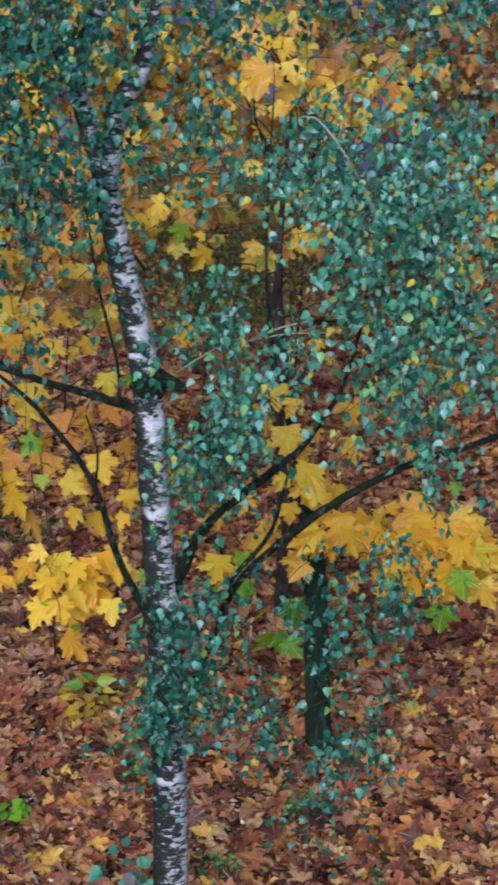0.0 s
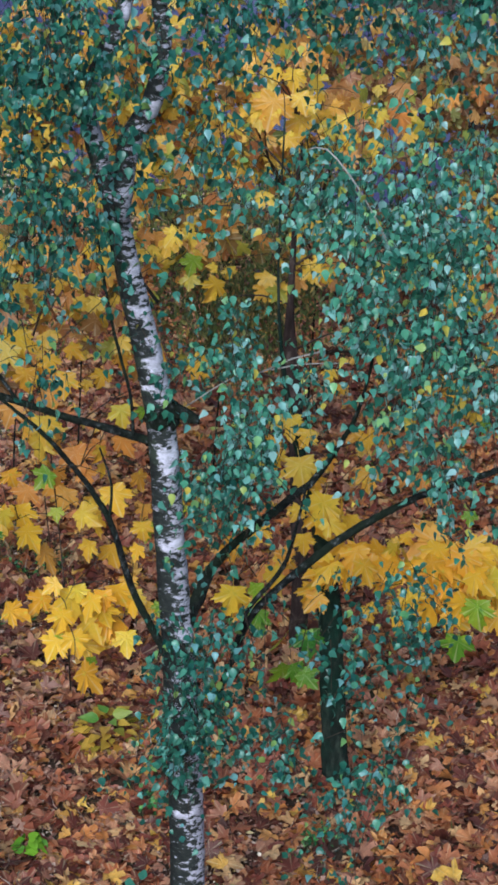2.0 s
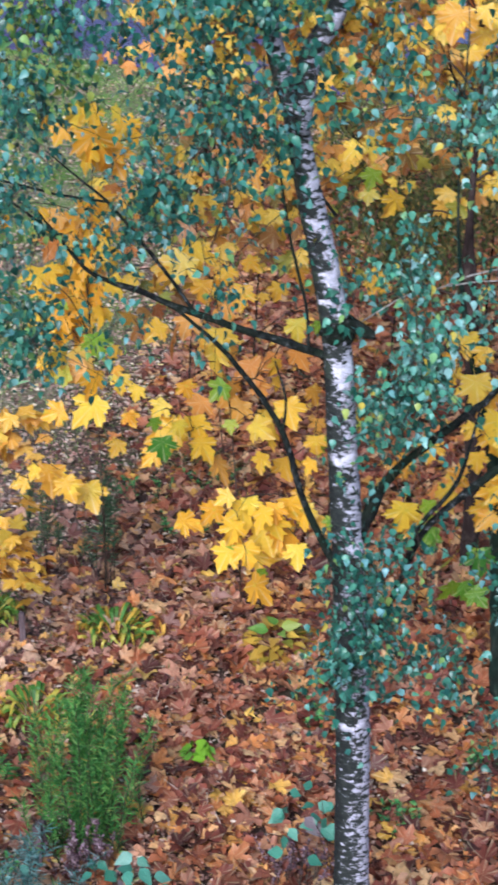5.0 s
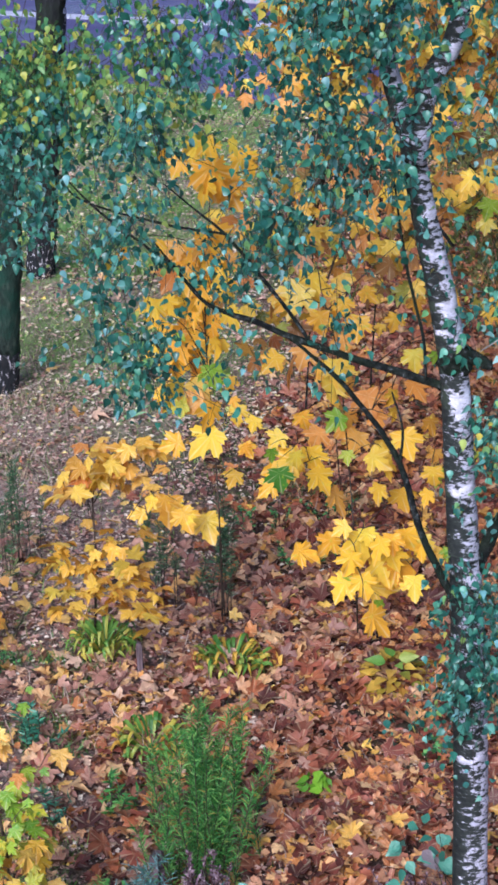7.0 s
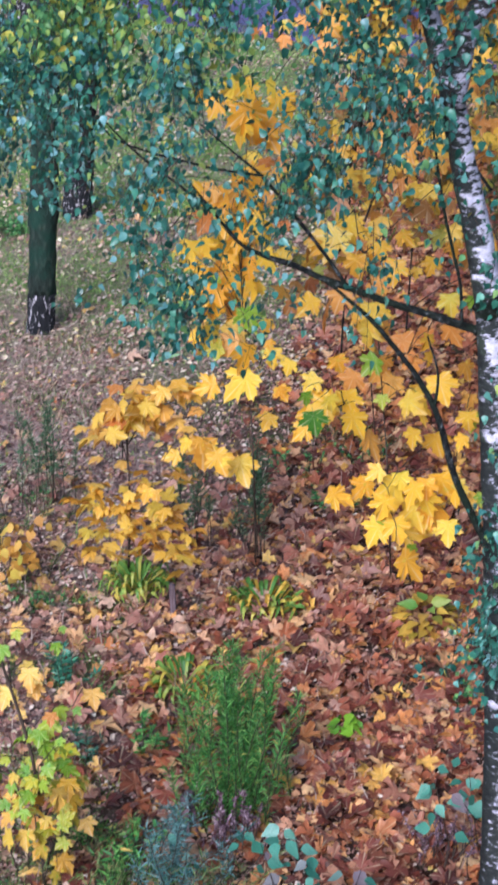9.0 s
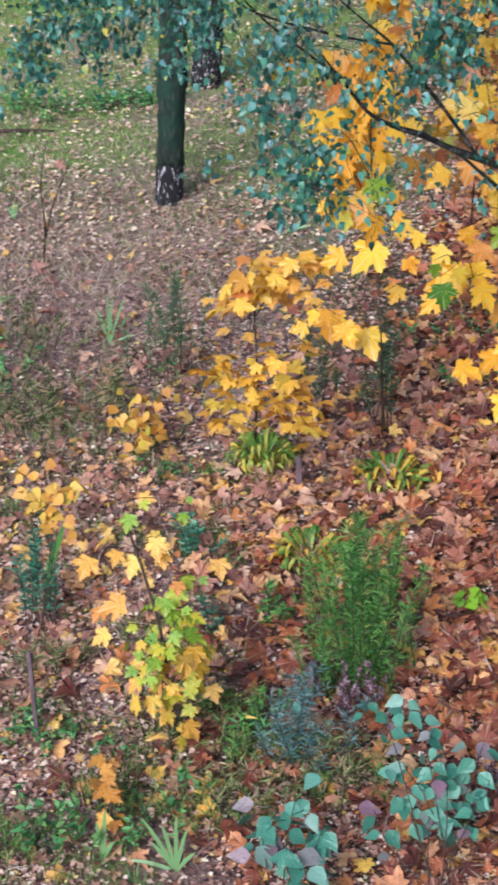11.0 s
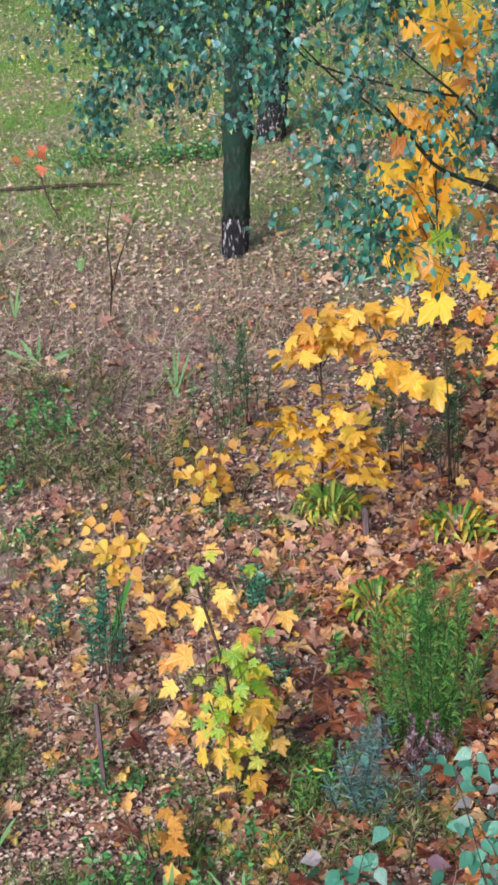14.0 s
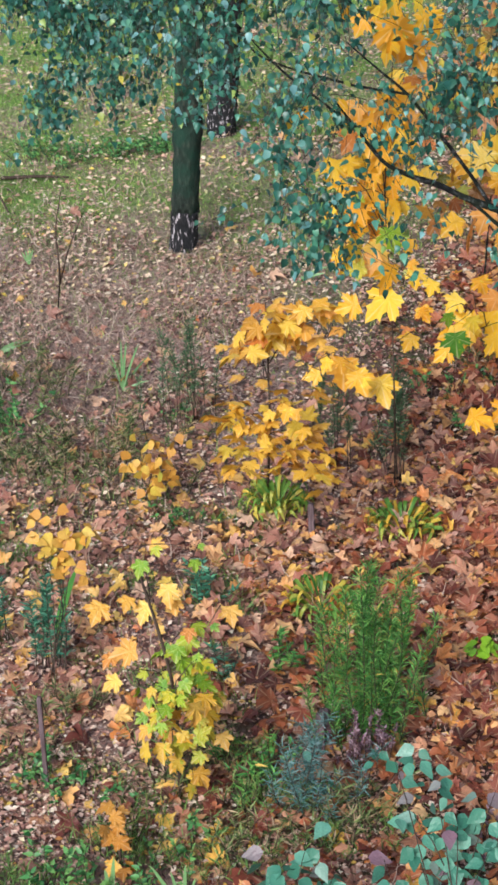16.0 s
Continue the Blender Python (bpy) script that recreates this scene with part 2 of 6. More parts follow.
mat_litter_one = leaf_material("fallen_maple_leaf_near", LITTER, single=True, gloss=0.55, through_light=0.1, mottle=0.4, dark=(0.07, 0.025, 0.015), ribs=True)
mat_litter_small = leaf_material("fallen_birch_leaf", [(0, (0.04, 0.02, 0.02)), (0.22, (0.16, 0.07, 0.06)), (0.42, (0.42, 0.21, 0.17)), (0.62, (0.62, 0.37, 0.3)), (0.8, (0.8, 0.58, 0.48)), (0.94, (0.9, 0.78, 0.66)), (0.97, (0.88, 0.66, 0.15)), (1, (0.6, 0.24, 0.08))], gloss=0.5, through_light=0.08, mottle=0.25)
mat_litter_lawn = leaf_material("pale_fallen_birch_leaf", [(0, (0.4, 0.2, 0.15)), (0.25, (0.64, 0.4, 0.32)), (0.5, (0.76, 0.58, 0.42)), (0.8, (0.84, 0.72, 0.56)), (0.95, (0.84, 0.66, 0.3)), (1, (0.85, 0.62, 0.12))], gloss=0.5, through_light=0.15, mottle=0.15)
mat_litter_faded = leaf_material("faded_maple_leaf", [(0, (0.08, 0.035, 0.035)), (0.18, (0.3, 0.12, 0.09)), (0.34, (0.5, 0.26, 0.19)), (0.5, (0.24, 0.1, 0.08)), (0.62, (0.6, 0.3, 0.14)), (0.76, (0.66, 0.42, 0.3)), (0.88, (0.7, 0.36, 0.1)), (1, (0.84, 0.56, 0.14))], gloss=0.55, through_light=0.1, mottle=0.35, dark=(0.1, 0.04, 0.03), ribs=True)
mat_grass = leaf_material("grass_blade", [(0, (0.08, 0.19, 0.035)), (0.4, (0.24, 0.46, 0.085)), (0.8, (0.46, 0.64, 0.16)), (1, (0.6, 0.54, 0.24))], gloss=0.55, mottle=0.1)
mat_weed_grass = leaf_material("weedy_grass_blade", [(0, (0.03, 0.06, 0.02)), (0.35, (0.1, 0.18, 0.05)), (0.6, (0.24, 0.32, 0.11)), (0.75, (0.3, 0.2, 0.12)), (1, (0.6, 0.46, 0.3))], gloss=0.6, mottle=0.1)
mat_dry_grass = leaf_material("dry_grass_blade", [(0, (0.2, 0.12, 0.1)), (0.5, (0.44, 0.31, 0.26)), (1, (0.68, 0.55, 0.47))], gloss=0.7, mottle=0.1)
mat_fresh_strap = leaf_material("fresh_strap_leaf", [(0, (0.06, 0.24, 0.05)), (1, (0.12, 0.36, 0.08))], gloss=0.35, mottle=0.1)
mat_strap = leaf_material("strap_leaf", [(0, (0.09, 0.24, 0.07)), (0.6, (0.2, 0.38, 0.16)), (1, (0.5, 0.55, 0.3))], gloss=0.35, mottle=0.1)
mat_fern = leaf_material("feathery_leaf", [(0, (0.025, 0.12, 0.025)), (0.4, (0.08, 0.28, 0.06)), (0.8, (0.18, 0.46, 0.1)), (0.97, (0.34, 0.6, 0.16)), (0.985, (0.7, 0.45, 0.1)), (1, (0.7, 0.36, 0.06))], gloss=0.5, mottle=0.1)
mat_evergreen = leaf_material("evergreen_leaf", [(0, (0.03, 0.12, 0.075)), (0.6, (0.06, 0.23, 0.15)), (1, (0.12, 0.34, 0.2))], gloss=0.35, mottle=0.1)
mat_blue = leaf_material("blue_needle", [(0, (0.06, 0.17, 0.16)), (0.6, (0.14, 0.32, 0.32)), (1, (0.32, 0.5, 0.52))], gloss=0.5, mottle=0.1)
mat_broad = leaf_material("broad_shrub_leaf", [(0, (0.05, 0.2, 0.14)), (0.55, (0.1, 0.33, 0.24)), (0.78, (0.2, 0.46, 0.36)), (0.86, (0.22, 0.25, 0.25)), (1, (0.26, 0.14, 0.2))], single=True, gloss=0.35, mottle=0.15, dark=(0.1, 0.16, 0.13))
HOSTA = [(0, (0.06, 0.2, 0.03)), (0.4, (0.14, 0.32, 0.05)), (0.55, (0.36, 0.44, 0.08)), (0.72, (0.68, 0.54, 0.08)), (0.9, (0.78, 0.48, 0.06)), (1, (0.7, 0.34, 0.05))]
mat_hosta = leaf_material("hosta_leaf", HOSTA, single=True, mottle=0.15)
mat_hosta_green = leaf_material("green_hosta_leaf", [(0, (0.05, 0.2, 0.03)), (0.6, (0.18, 0.38, 0.06)), (0.8, (0.5, 0.5, 0.09)), (1, (0.75, 0.5, 0.07))], single=True, mottle=0.12, dark=(0.55, 0.48, 0.1))
mat_hosta_broad = leaf_material("broad_hosta_leaf", [(0, (0.07, 0.17, 0.03)), (0.14, (0.3, 0.3, 0.04)), (0.24, (0.7, 0.46, 0.06)), (0.8, (0.84, 0.56, 0.1)), (1, (0.7, 0.34, 0.05))], single=True, mottle=0.25, dark=(0.5, 0.3, 0.04))
mat_purple = leaf_material("withered_flower", [(0, (0.08, 0.04, 0.06)), (0.6, (0.22, 0.12, 0.17)), (1, (0.55, 0.4, 0.48))], gloss=0.8)
mat_red = leaf_material("red_maple_leaf", [(0, (0.6, 0.12, 0.06)), (1, (0.65, 0.28, 0.08))], single=True, ribs=True)
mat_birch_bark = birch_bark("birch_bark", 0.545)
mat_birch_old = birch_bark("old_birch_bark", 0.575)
mat_birch_foot = bark_material("birch_foot_bark", [(0.35, (0.01, 0.011, 0.014)), (0.57, (0.022, 0.022, 0.027)), (0.62, (0.55, 0.5, 0.56))], 24.0, (1.8, 1.8, 0.6), depth=0.03)
mat_moss_bark = bark_material("mossy_bark", [(0.34, (0.005, 0.007, 0.007)), (0.5, (0.018, 0.028, 0.023)), (0.66, (0.06, 0.075, 0.062))], 20.0, (1, 1, 0.4), moss=(0.012, 0.043, 0.03), depth=0.035)
mat_limb = bark_material("dark_limb_bark", [(0.4, (0.004, 0.005, 0.006)), (0.54, (0.016, 0.017, 0.018)), (0.62, (0.06, 0.065, 0.07)), (0.7, (0.3, 0.3, 0.34))], 42.0, (1, 1, 1), moss=(0.014, 0.022, 0.013), rough=0.95, depth=0.03)
mat_black_bark = bark_material("black_birch_bark", [(0.36, (0.006, 0.007, 0.009)), (0.56, (0.02, 0.02, 0.024)), (0.68, (0.05, 0.05, 0.055)), (0.74, (0.3, 0.28, 0.32))], 20.0, (1.6, 1.6, 0.5), moss=(0.016, 0.024, 0.016), depth=0.03)
mat_dark_bark = bark_material("dark_maple_bark", [(0.34, (0.02, 0.012, 0.012)), (0.5, (0.045, 0.028, 0.028)), (0.68, (0.11, 0.08, 0.075))], 24.0, (1, 1, 0.35), depth=0.02)
mat_twig = bark_material("twig_bark", [(0.3, (0.03, 0.02, 0.018)), (0.7, (0.1, 0.07, 0.055))], 30.0)
mat_pale_twig = bark_material("pale_twig_bark", [(0.3, (0.2, 0.18, 0.18)), (0.7, (0.5, 0.46, 0.45))], 30.0)
mat_stake = bark_material("weathered_stake", [(0.3, (0.06, 0.04, 0.042)), (0.7, (0.2, 0.14, 0.165))], 20.0, (3, 3, 0.3))
mat_iron = bark_material("dark_iron", [(0.3, (0.012, 0.012, 0.014)), (0.7, (0.05, 0.04, 0.038))], 30.0, (1, 1, 1), rough=0.6, depth=0.002)

soil, nt_, b_ = material("forest_soil")
soil_noise = noise_tex(nt_, 14.0, 12.0, None, 0.75)
earth = ramp(nt_, soil_noise, [(0.36, (0.12, 0.07, 0.065)), (0.5, (0.4, 0.26, 0.235)), (0.64, (0.64, 0.48, 0.44))])
mossy = ramp(nt_, noise_tex(nt_, 0.55, 5.0), [(0.45, (0, 0, 0)), (0.62, (0.6, 0.6, 0.6))])
turf_place = nt_.nodes.new("ShaderNodeSeparateXYZ")
nt_.links.new(nt_.nodes.new("ShaderNodeTexCoord").outputs["Object"], turf_place.inputs[0])


def along(source, low, high):
    r = nt_.nodes.new("ShaderNodeMapRange")
    r.inputs["From Min"].default_value, r.inputs["From Max"].default_value = low, high
    nt_.links.new(source, r.inputs["Value"])
    return r.outputs[0]


turf = mix(nt_, 1.0, along(turf_place.outputs[1], 12.2, 14.8), along(turf_place.outputs[0], -0.4, -1.8), "MULTIPLY")
turf = mix(nt_, 1.0, turf, ramp(nt_, noise_tex(nt_, 0.9, 8.0, None, 0.7), [(0.42, (0.1, 0.1, 0.1)), (0.56, (1, 1, 1))]), "MULTIPLY")
humus = mix(nt_, along(turf_place.outputs[0], -1.9, -0.4), earth, ramp(nt_, soil_noise, [(0.3, (0.03, 0.014, 0.012)), (0.7, (0.13, 0.06, 0.045))]))
nt_.links.new(mix(nt_, turf, mix(nt_, mossy, humus, (0.09, 0.1, 0.04)), (0.16, 0.28, 0.06)), b_.inputs["Base Color"])
b_.inputs["Roughness"].default_value = 0.95
bump(nt_, b_, soil_noise, 1.0, 0.04)
mat_soil = soil

asphalt, nt_, b_ = material("wet_asphalt")
nt_.links.new(ramp(nt_, noise_tex(nt_, 40.0, 4.0), [(0.3, (0.055, 0.038, 0.13)), (0.7, (0.11, 0.076, 0.23))]), b_.inputs["Base Color"])
nt_.links.new(ramp(nt_, noise_tex(nt_, 0.6, 3.0), [(0.4, (0.25, 0.25, 0.25)), (0.6, (0.5, 0.5, 0.5))]), b_.inputs["Roughness"])
bump(nt_, b_, noise_tex(nt_, 120.0, 2.0), 0.3, 0.004)
mat_road = asphalt


# ---- building helpers ----
rng = np.random.default_rng(7)


def origin(ob):
    v = Vector((0, 0, 0))
    while ob is not None:
        v += ob.location
        ob = ob.parent
    return np.array(v)


def mesh_of(name, verts, faces, mat, smooth=False):
    """A mesh from arrays of vertices and triangles (or a list of faces)."""
    me = bpy.data.meshes.new(name)
    if isinstance(faces, np.ndarray) and len(faces):
        n, k = faces.shape
        me.vertices.add(len(verts))
        me.vertices.foreach_set("co", np.asarray(verts, np.float32).ravel())
        me.loops.add(n * k)
        me.loops.foreach_set("vertex_index", faces.astype(np.int32).ravel())
        me.polygons.add(n)
        me.polygons.foreach_set("loop_start", np.arange(0, n * k, k, dtype=np.int32))
        me.update(calc_edges=True)
    else:
        me.from_pydata([tuple(v) for v in verts], [], [tuple(f) for f in faces])
        me.update()
    if smooth:
        me.polygons.foreach_set("use_smooth", np.ones(len(me.polygons), dtype=bool))
    me.materials.append(mat)
    return me


def keep_places(ob, template):
    """Stores on each leaf of a joined mass where its points lie on the leaf."""
    n = len(ob.data.vertices) // len(template[0])
    ob.data.attributes.new("leaf_place", "FLOAT_VECTOR", "POINT").data.foreach_set("vector", np.tile(np.asarray(template[0], np.float32), (n, 1)).ravel())
    return ob


def part(name, shape, mat, parent, label="", smooth=False, kind=""):
    """One mesh, given in world metres, under a thing or a part."""
    verts, faces = shape
    ob = new(name, mesh_of(name, np.asarray(verts, float) - origin(parent), faces, mat, smooth))
    ob.parent = parent
    return tagged(ob, label, kind=kind)


def thing(name, place, label, category, group="", kind=""):
    """A top-level thing; its place seeds the chance that shapes it."""
    global rng
    rng = np.random.default_rng([int(abs(c) * 1000) for c in place])
    ob = new(name)
    ob.empty_display_size = 0.1
    ob.location = place
    return tagged(ob, label, category, group, kind)


def spline(points, step=0.05):
    """A smooth line through the points (x, y, z, radius)."""
    p = np.asarray(points, float)
    p = np.vstack([2 * p[0] - p[1], p, 2 * p[-1] - p[-2]])
    out = []
    for a, b, c, d in zip(p, p[1:], p[2:], p[3:]):
        n = max(2, int(np.linalg.norm((c - b)[:3]) / step))
        t = np.linspace(0, 1, n, endpoint=False)[:, None]
        out.append(0.5 * (2 * b + (c - a) * t + (2 * a - 5 * b + 4 * c - d) * t ** 2 + (3 * b - a - 3 * c + d) * t ** 3))
    return np.vstack(out + [p[-2:-1]])


def tube(points, sides=8, rough=0.0, step=0.05, bend=0.0):
    """A round, tapering, slightly uneven limb through (x, y, z, radius) points."""
    p = spline(points, step)
    if bend:
        w = rng.normal(size=(len(p), 3)) * p[:, 3:4] * bend
        p[1:-1, :3] += (w[:-2] + w[1:-1] + w[2:])[:] / 2
    c, r = p[:, :3], np.maximum(p[:, 3], 0.0008)
    d = np.gradient(c, axis=0)
    d /= np.linalg.norm(d, axis=1)[:, None] + 1e-9
    ref = np.eye(3)[[int(np.argmin(np.abs(d).max(axis=0)))]]
    u = np.cross(d, ref)
    u /= np.linalg.norm(u, axis=1)[:, None] + 1e-9
    w = np.cross(d, u)
    a = np.linspace(0, 2 * np.pi, sides, endpoint=False)
    k = 1 + rough * rng.normal(size=(len(c), sides)).clip(-2, 2)
    ring = c[:, None] + (r[:, None] * k)[:, :, None] * (np.cos(a)[None, :, None] * u[:, None] + np.sin(a)[None, :, None] * w[:, None])
    n = len(c)
    i, j = np.meshgrid(np.arange(n - 1), np.arange(sides), indexing="ij")
    a0, a1 = i * sides + j, i * sides + (j + 1) % sides
    b0, b1 = a0 + sides, a1 + sides
    f = np.concatenate([np.stack([a0, a1, b1], -1).reshape(-1, 3), np.stack([a0, b1, b0], -1).reshape(-1, 3)])
    verts = np.vstack([ring.reshape(-1, 3), c[-1:], c[:1]])
    e = n * sides
    tip = [[e - sides + q, e - sides + (q + 1) % sides, e] for q in range(sides)]
    foot = [[(q + 1) % sides, q, e + 1] for q in range(sides)]
    return verts, np.vstack([f, tip, foot])


def merged(shapes):
    v, f, n = [], [], 0
    for a, b in shapes:
        v.append(a)
        f.append(np.asarray(b) + n)
        n += len(a)
    return np.vstack(v), np.vstack(f)


def unit(v):
    return v / (np.linalg.norm(v, axis=-1, keepdims=True) + 1e-9)


HALF_LEAF = [(0.05, -0.09), (0.2, -0.13), (0.42, -0.1), (0.37, 0.0), (0.42, 0.06), (0.34, 0.1), (0.45, 0.15), (0.57, 0.21), (0.52, 0.28), (0.65, 0.4),
             (0.49, 0.39), (0.46, 0.48), (0.37, 0.43), (0.245, 0.39), (0.235, 0.5), (0.31, 0.66), (0.2, 0.68), (0.13, 0.8)]
HALF_FALLEN = [(0.05, -0.09), (0.4, -0.11), (0.34, 0.08), (0.55, 0.2), (0.64, 0.39), (0.45, 0.46), (0.24, 0.38), (0.29, 0.64), (0.15, 0.72)]


def maple_leaf(curl=0.12, fold=0.0, crumple=0.0, fine=True):
    """A five-lobed leaf with pointed teeth, about 1.2 m wide, its stalk at the origin and its tip along y."""
    half = HALF_LEAF if fine else HALF_FALLEN
    jitter = lambda p: (p[0] * rng.uniform(0.92, 1.06), p[1] * rng.uniform(0.94, 1.06))
    right = [jitter(p) for p in half]
    left = [(-x, y) for x, y in (jitter(p) for p in half)]
    rim = right + [(rng.normal() * 0.02, 0.96)] + left[::-1]
    n = len(rim)
    v = np.array([(0.0, 0.13, 0.0)] + [(x, y, 0.0) for x, y in rim])
    f = [(0, 1 + q, 1 + (q + 1) % n) for q in range(n)]
    d = v[:, :2] - v[0, :2]
    rad, ang = np.hypot(d[:, 0], d[:, 1]), np.arctan2(d[:, 0], d[:, 1])
    v[:, 2] = curl * (-(rad ** 2) + 0.3 * rad * np.abs(np.sin(3.4 * ang))) + fold * np.abs(v[:, 0]) + rng.normal(size=n + 1) * crumple * rad
    s = len(v)
    v = np.vstack([v, [(-0.012, 0.06, 0.005), (0.012, 0.06, 0.005), (0.03, -0.45, -0.12)]]) * 0.95
    f.append((s, s + 2, s + 1))
    return v, np.array(f)


def oval_leaf(width=0.62, fold=0.12):
    """A pointed oval leaf, one metre long, along y, folded on its midrib."""
    k = [(0.0, 0.0), (0.14, 0.34), (0.34, 0.5), (0.6, 0.34), (1.0, 0.0)]
    mid = [(0, y, -0.12 * y * y) for y, _ in k]
    rt = [(width * w, y, fold * w - 0.12 * y * y) for y, w in k[1:-1]]
    lf = [(-x, y, z) for x, y, z in rt]
    v = mid + rt + lf
    f = [(0, 5, 1), (1, 5, 6), (1, 6, 2), (2, 6, 7), (2, 7, 3), (3, 7, 4), (0, 1, 8), (1, 9, 8), (1, 2, 9), (2, 10, 9), (2, 3, 10), (3, 4, 10)]
    return np.array(v), np.array(f)


def birch_leaf():
    """A small leaf with a broad foot and a drawn-out tip, folded and curled."""
    k = [(0.0, 0.0), (0.1, 0.28), (0.32, 0.4), (0.64, 0.24), (1.0, 0.0)]
    mid = [(0.05 * y * y, y, -0.35 * y * y) for y, _ in k]
    rt = [(w, y, 0.38 * w - 0.35 * y * y) for y, w in k[1:-1]]
    lf = [(-0.92 * w, y + 0.02, 0.26 * w - 0.35 * y * y) for y, w in k[1:-1]]
    f = [(0, 5, 1), (1, 5, 6), (1, 6, 2), (2, 6, 7), (2, 7, 3), (3, 7, 4), (0, 1, 8), (1, 9, 8), (1, 2, 9), (2, 10, 9), (2, 3, 10), (3, 4, 10)]
    return np.array(mid + rt + lf), np.array(f)


def blade(width=0.05, bend=0.35, sag=0.0):
    """A grass blade one metre high, bending along y."""
    v, f = [], []
    for q, y in enumerate((0.0, 0.55)):
        w = width * (1 - 0.3 * q)
        v += [(-w, bend * y * y, y - sag * y * y), (w, bend * y * y, y - sag * y * y)]
    v.append((0, bend, 1.0 - sag))
    return np.array(v), np.array([(0, 1, 3), (0, 3, 2), (2, 3, 4)])


def scatter(template, place, tip, normal, size):
    """Many copies of a template in one shape: tip is its y axis, normal about its z axis."""
    v, f = template
    y = unit(np.asarray(tip, float))
    x = unit(np.cross(y, normal))
    z = np.cross(x, y)
    m = np.stack([x, y, z], -1) * np.asarray(size)[:, None, None]
    verts = np.einsum("nij,vj->nvi", m, v) + np.asarray(place)[:, None]
    faces = f[None] + (np.arange(len(place)) * len(v))[:, None, None]
    return verts.reshape(-1, 3), faces.reshape(-1, 3)


def upright(template, place, lean, size):
    """Copies of a blade, turned at random about the vertical and leaning a little."""
    n = len(place)
    a = rng.uniform(0, 2 * np.pi, n)
    z = unit(np.stack([np.zeros(n), np.zeros(n), np.ones(n)], -1) + rng.normal(size=(n, 3)) * lean)
    y = np.stack([np.cos(a), np.sin(a), np.zeros(n)], -1)
    y = unit(y - z * (y * z).sum(1, keepdims=True))
    return scatter(template, place, y, z, size)


MAPLE_SHAPES = [maple_leaf(0.3, 0.05), maple_leaf(0.6, 0.12, 0.04), maple_leaf(0.15, -0.1, 0.05)]
FALLEN_SHAPES = [maple_leaf(0.5, 0.1, 0.12, False), maple_leaf(0.9, 0.35, 0.2, False), maple_leaf(-0.5, 0.2, 0.2, False), maple_leaf(0.3, 0.8, 0.2, False)]
BIRCH_SHAPE = birch_leaf()
OVAL_SHAPE = oval_leaf(0.7, 0.16)
NEEDLE_SHAPE = (np.array([(0, 0, 0), (0.055, 0.45, 0.03), (-0.055, 0.45, 0.03), (0, 1, -0.08)]), np.array([(0, 1, 3), (0, 3, 2)]))


NEEDLE_FINE = (NEEDLE_SHAPE[0] * [0.6, 1, 1], NEEDLE_SHAPE[1])
NEEDLE_WIDE = (NEEDLE_SHAPE[0] * [3.2, 1, 1], NEEDLE_SHAPE[1])


def arched_leaf(width=0.055):
    """A pointed strap leaf one metre long that rises, arches over and hangs, with a keel."""
    s = np.linspace(0, 1, 7)
    y, z = 0.62 * np.sin(1.75 * s), 0.62 * np.sin(2.5 * s) - 0.25 * s * s
    w = width * np.sin(np.pi * (0.1 + 0.9 * s)) ** 0.8
    v = np.vstack([np.stack([k * w, y, z + 0.3 * abs(k) * w], -1) for k in (-1, 0, 1)])
    f = []
    for k in (0, 7):
        for i in range(6):
            f += [(i + k, i + 7 + k, i + 8 + k), (i + k, i + 8 + k, i + 1 + k)]
    return v, np.array(f)


ARCHED_SHAPE, ARCHED_BROAD = arched_leaf(), arched_leaf(0.13)
leaf_meshes = {}


def one_leaf(parent, shape, mat, place, tip, normal, size, name="leaf"):
    """A leaf of its own on a shared mesh."""
    key = (shape, mat.name, name)
    if key not in leaf_meshes:
        v, f = (MAPLE_SHAPES + [OVAL_SHAPE, oval_leaf(0.22, 0.1), oval_leaf(0.58, 0.2), ARCHED_SHAPE, ARCHED_BROAD, oval_leaf(0.86, 0.06)])[shape]
        leaf_meshes[key] = mesh_of(name, v, f, mat)
    y = unit(np.asarray(tip, float))
    x = unit(np.cross(y, normal))
    z = np.cross(x, y)
    ob = new(name, leaf_meshes[key])
    ob.parent = parent
    m = Matrix([[*(size * c)] for c in np.stack([x, y, z], -1)]).to_4x4()
    m.translation = Vector(np.asarray(place) - origin(parent))
    ob.matrix_basis = m
    return ob


def ground_height(x, y):
    return 0.025 * np.sin(1.7 * x + 0.6) * np.sin(1.3 * y) + 0.02 * np.sin(3.1 * x - 2.2 * y)


# ---- ground, road ----
def build_ground():
    xs = np.concatenate([[-400, -120, -40], np.linspace(-14, 12, 105), [40, 120, 400]])
    ys = np.concatenate([[-200, -40, -5], np.linspace(2, 24, 89), [26, 40, 120, 900]])
    gx, gy = np.meshgrid(xs, ys, indexing="ij")
    gz = ground_height(gx, gy) * ((gx > -14) & (gx < 12) & (gy > 2) & (gy < 23))
    v = np.stack([gx, gy, gz], -1).reshape(-1, 3)
    n, k = len(xs), len(ys)
    i, j = np.meshgrid(np.arange(n - 1), np.arange(k - 1), indexing="ij")
    a = i * k + j
    f = np.stack([a, a + k, a + k + 1, a + 1], -1).reshape(-1, 4)
    ob = new("ground", mesh_of("ground", v, f, mat_soil, True))
    return tagged(ob, "brown woodland soil with moss under fallen leaves", "ground", kind="structure")


ground = build_ground()


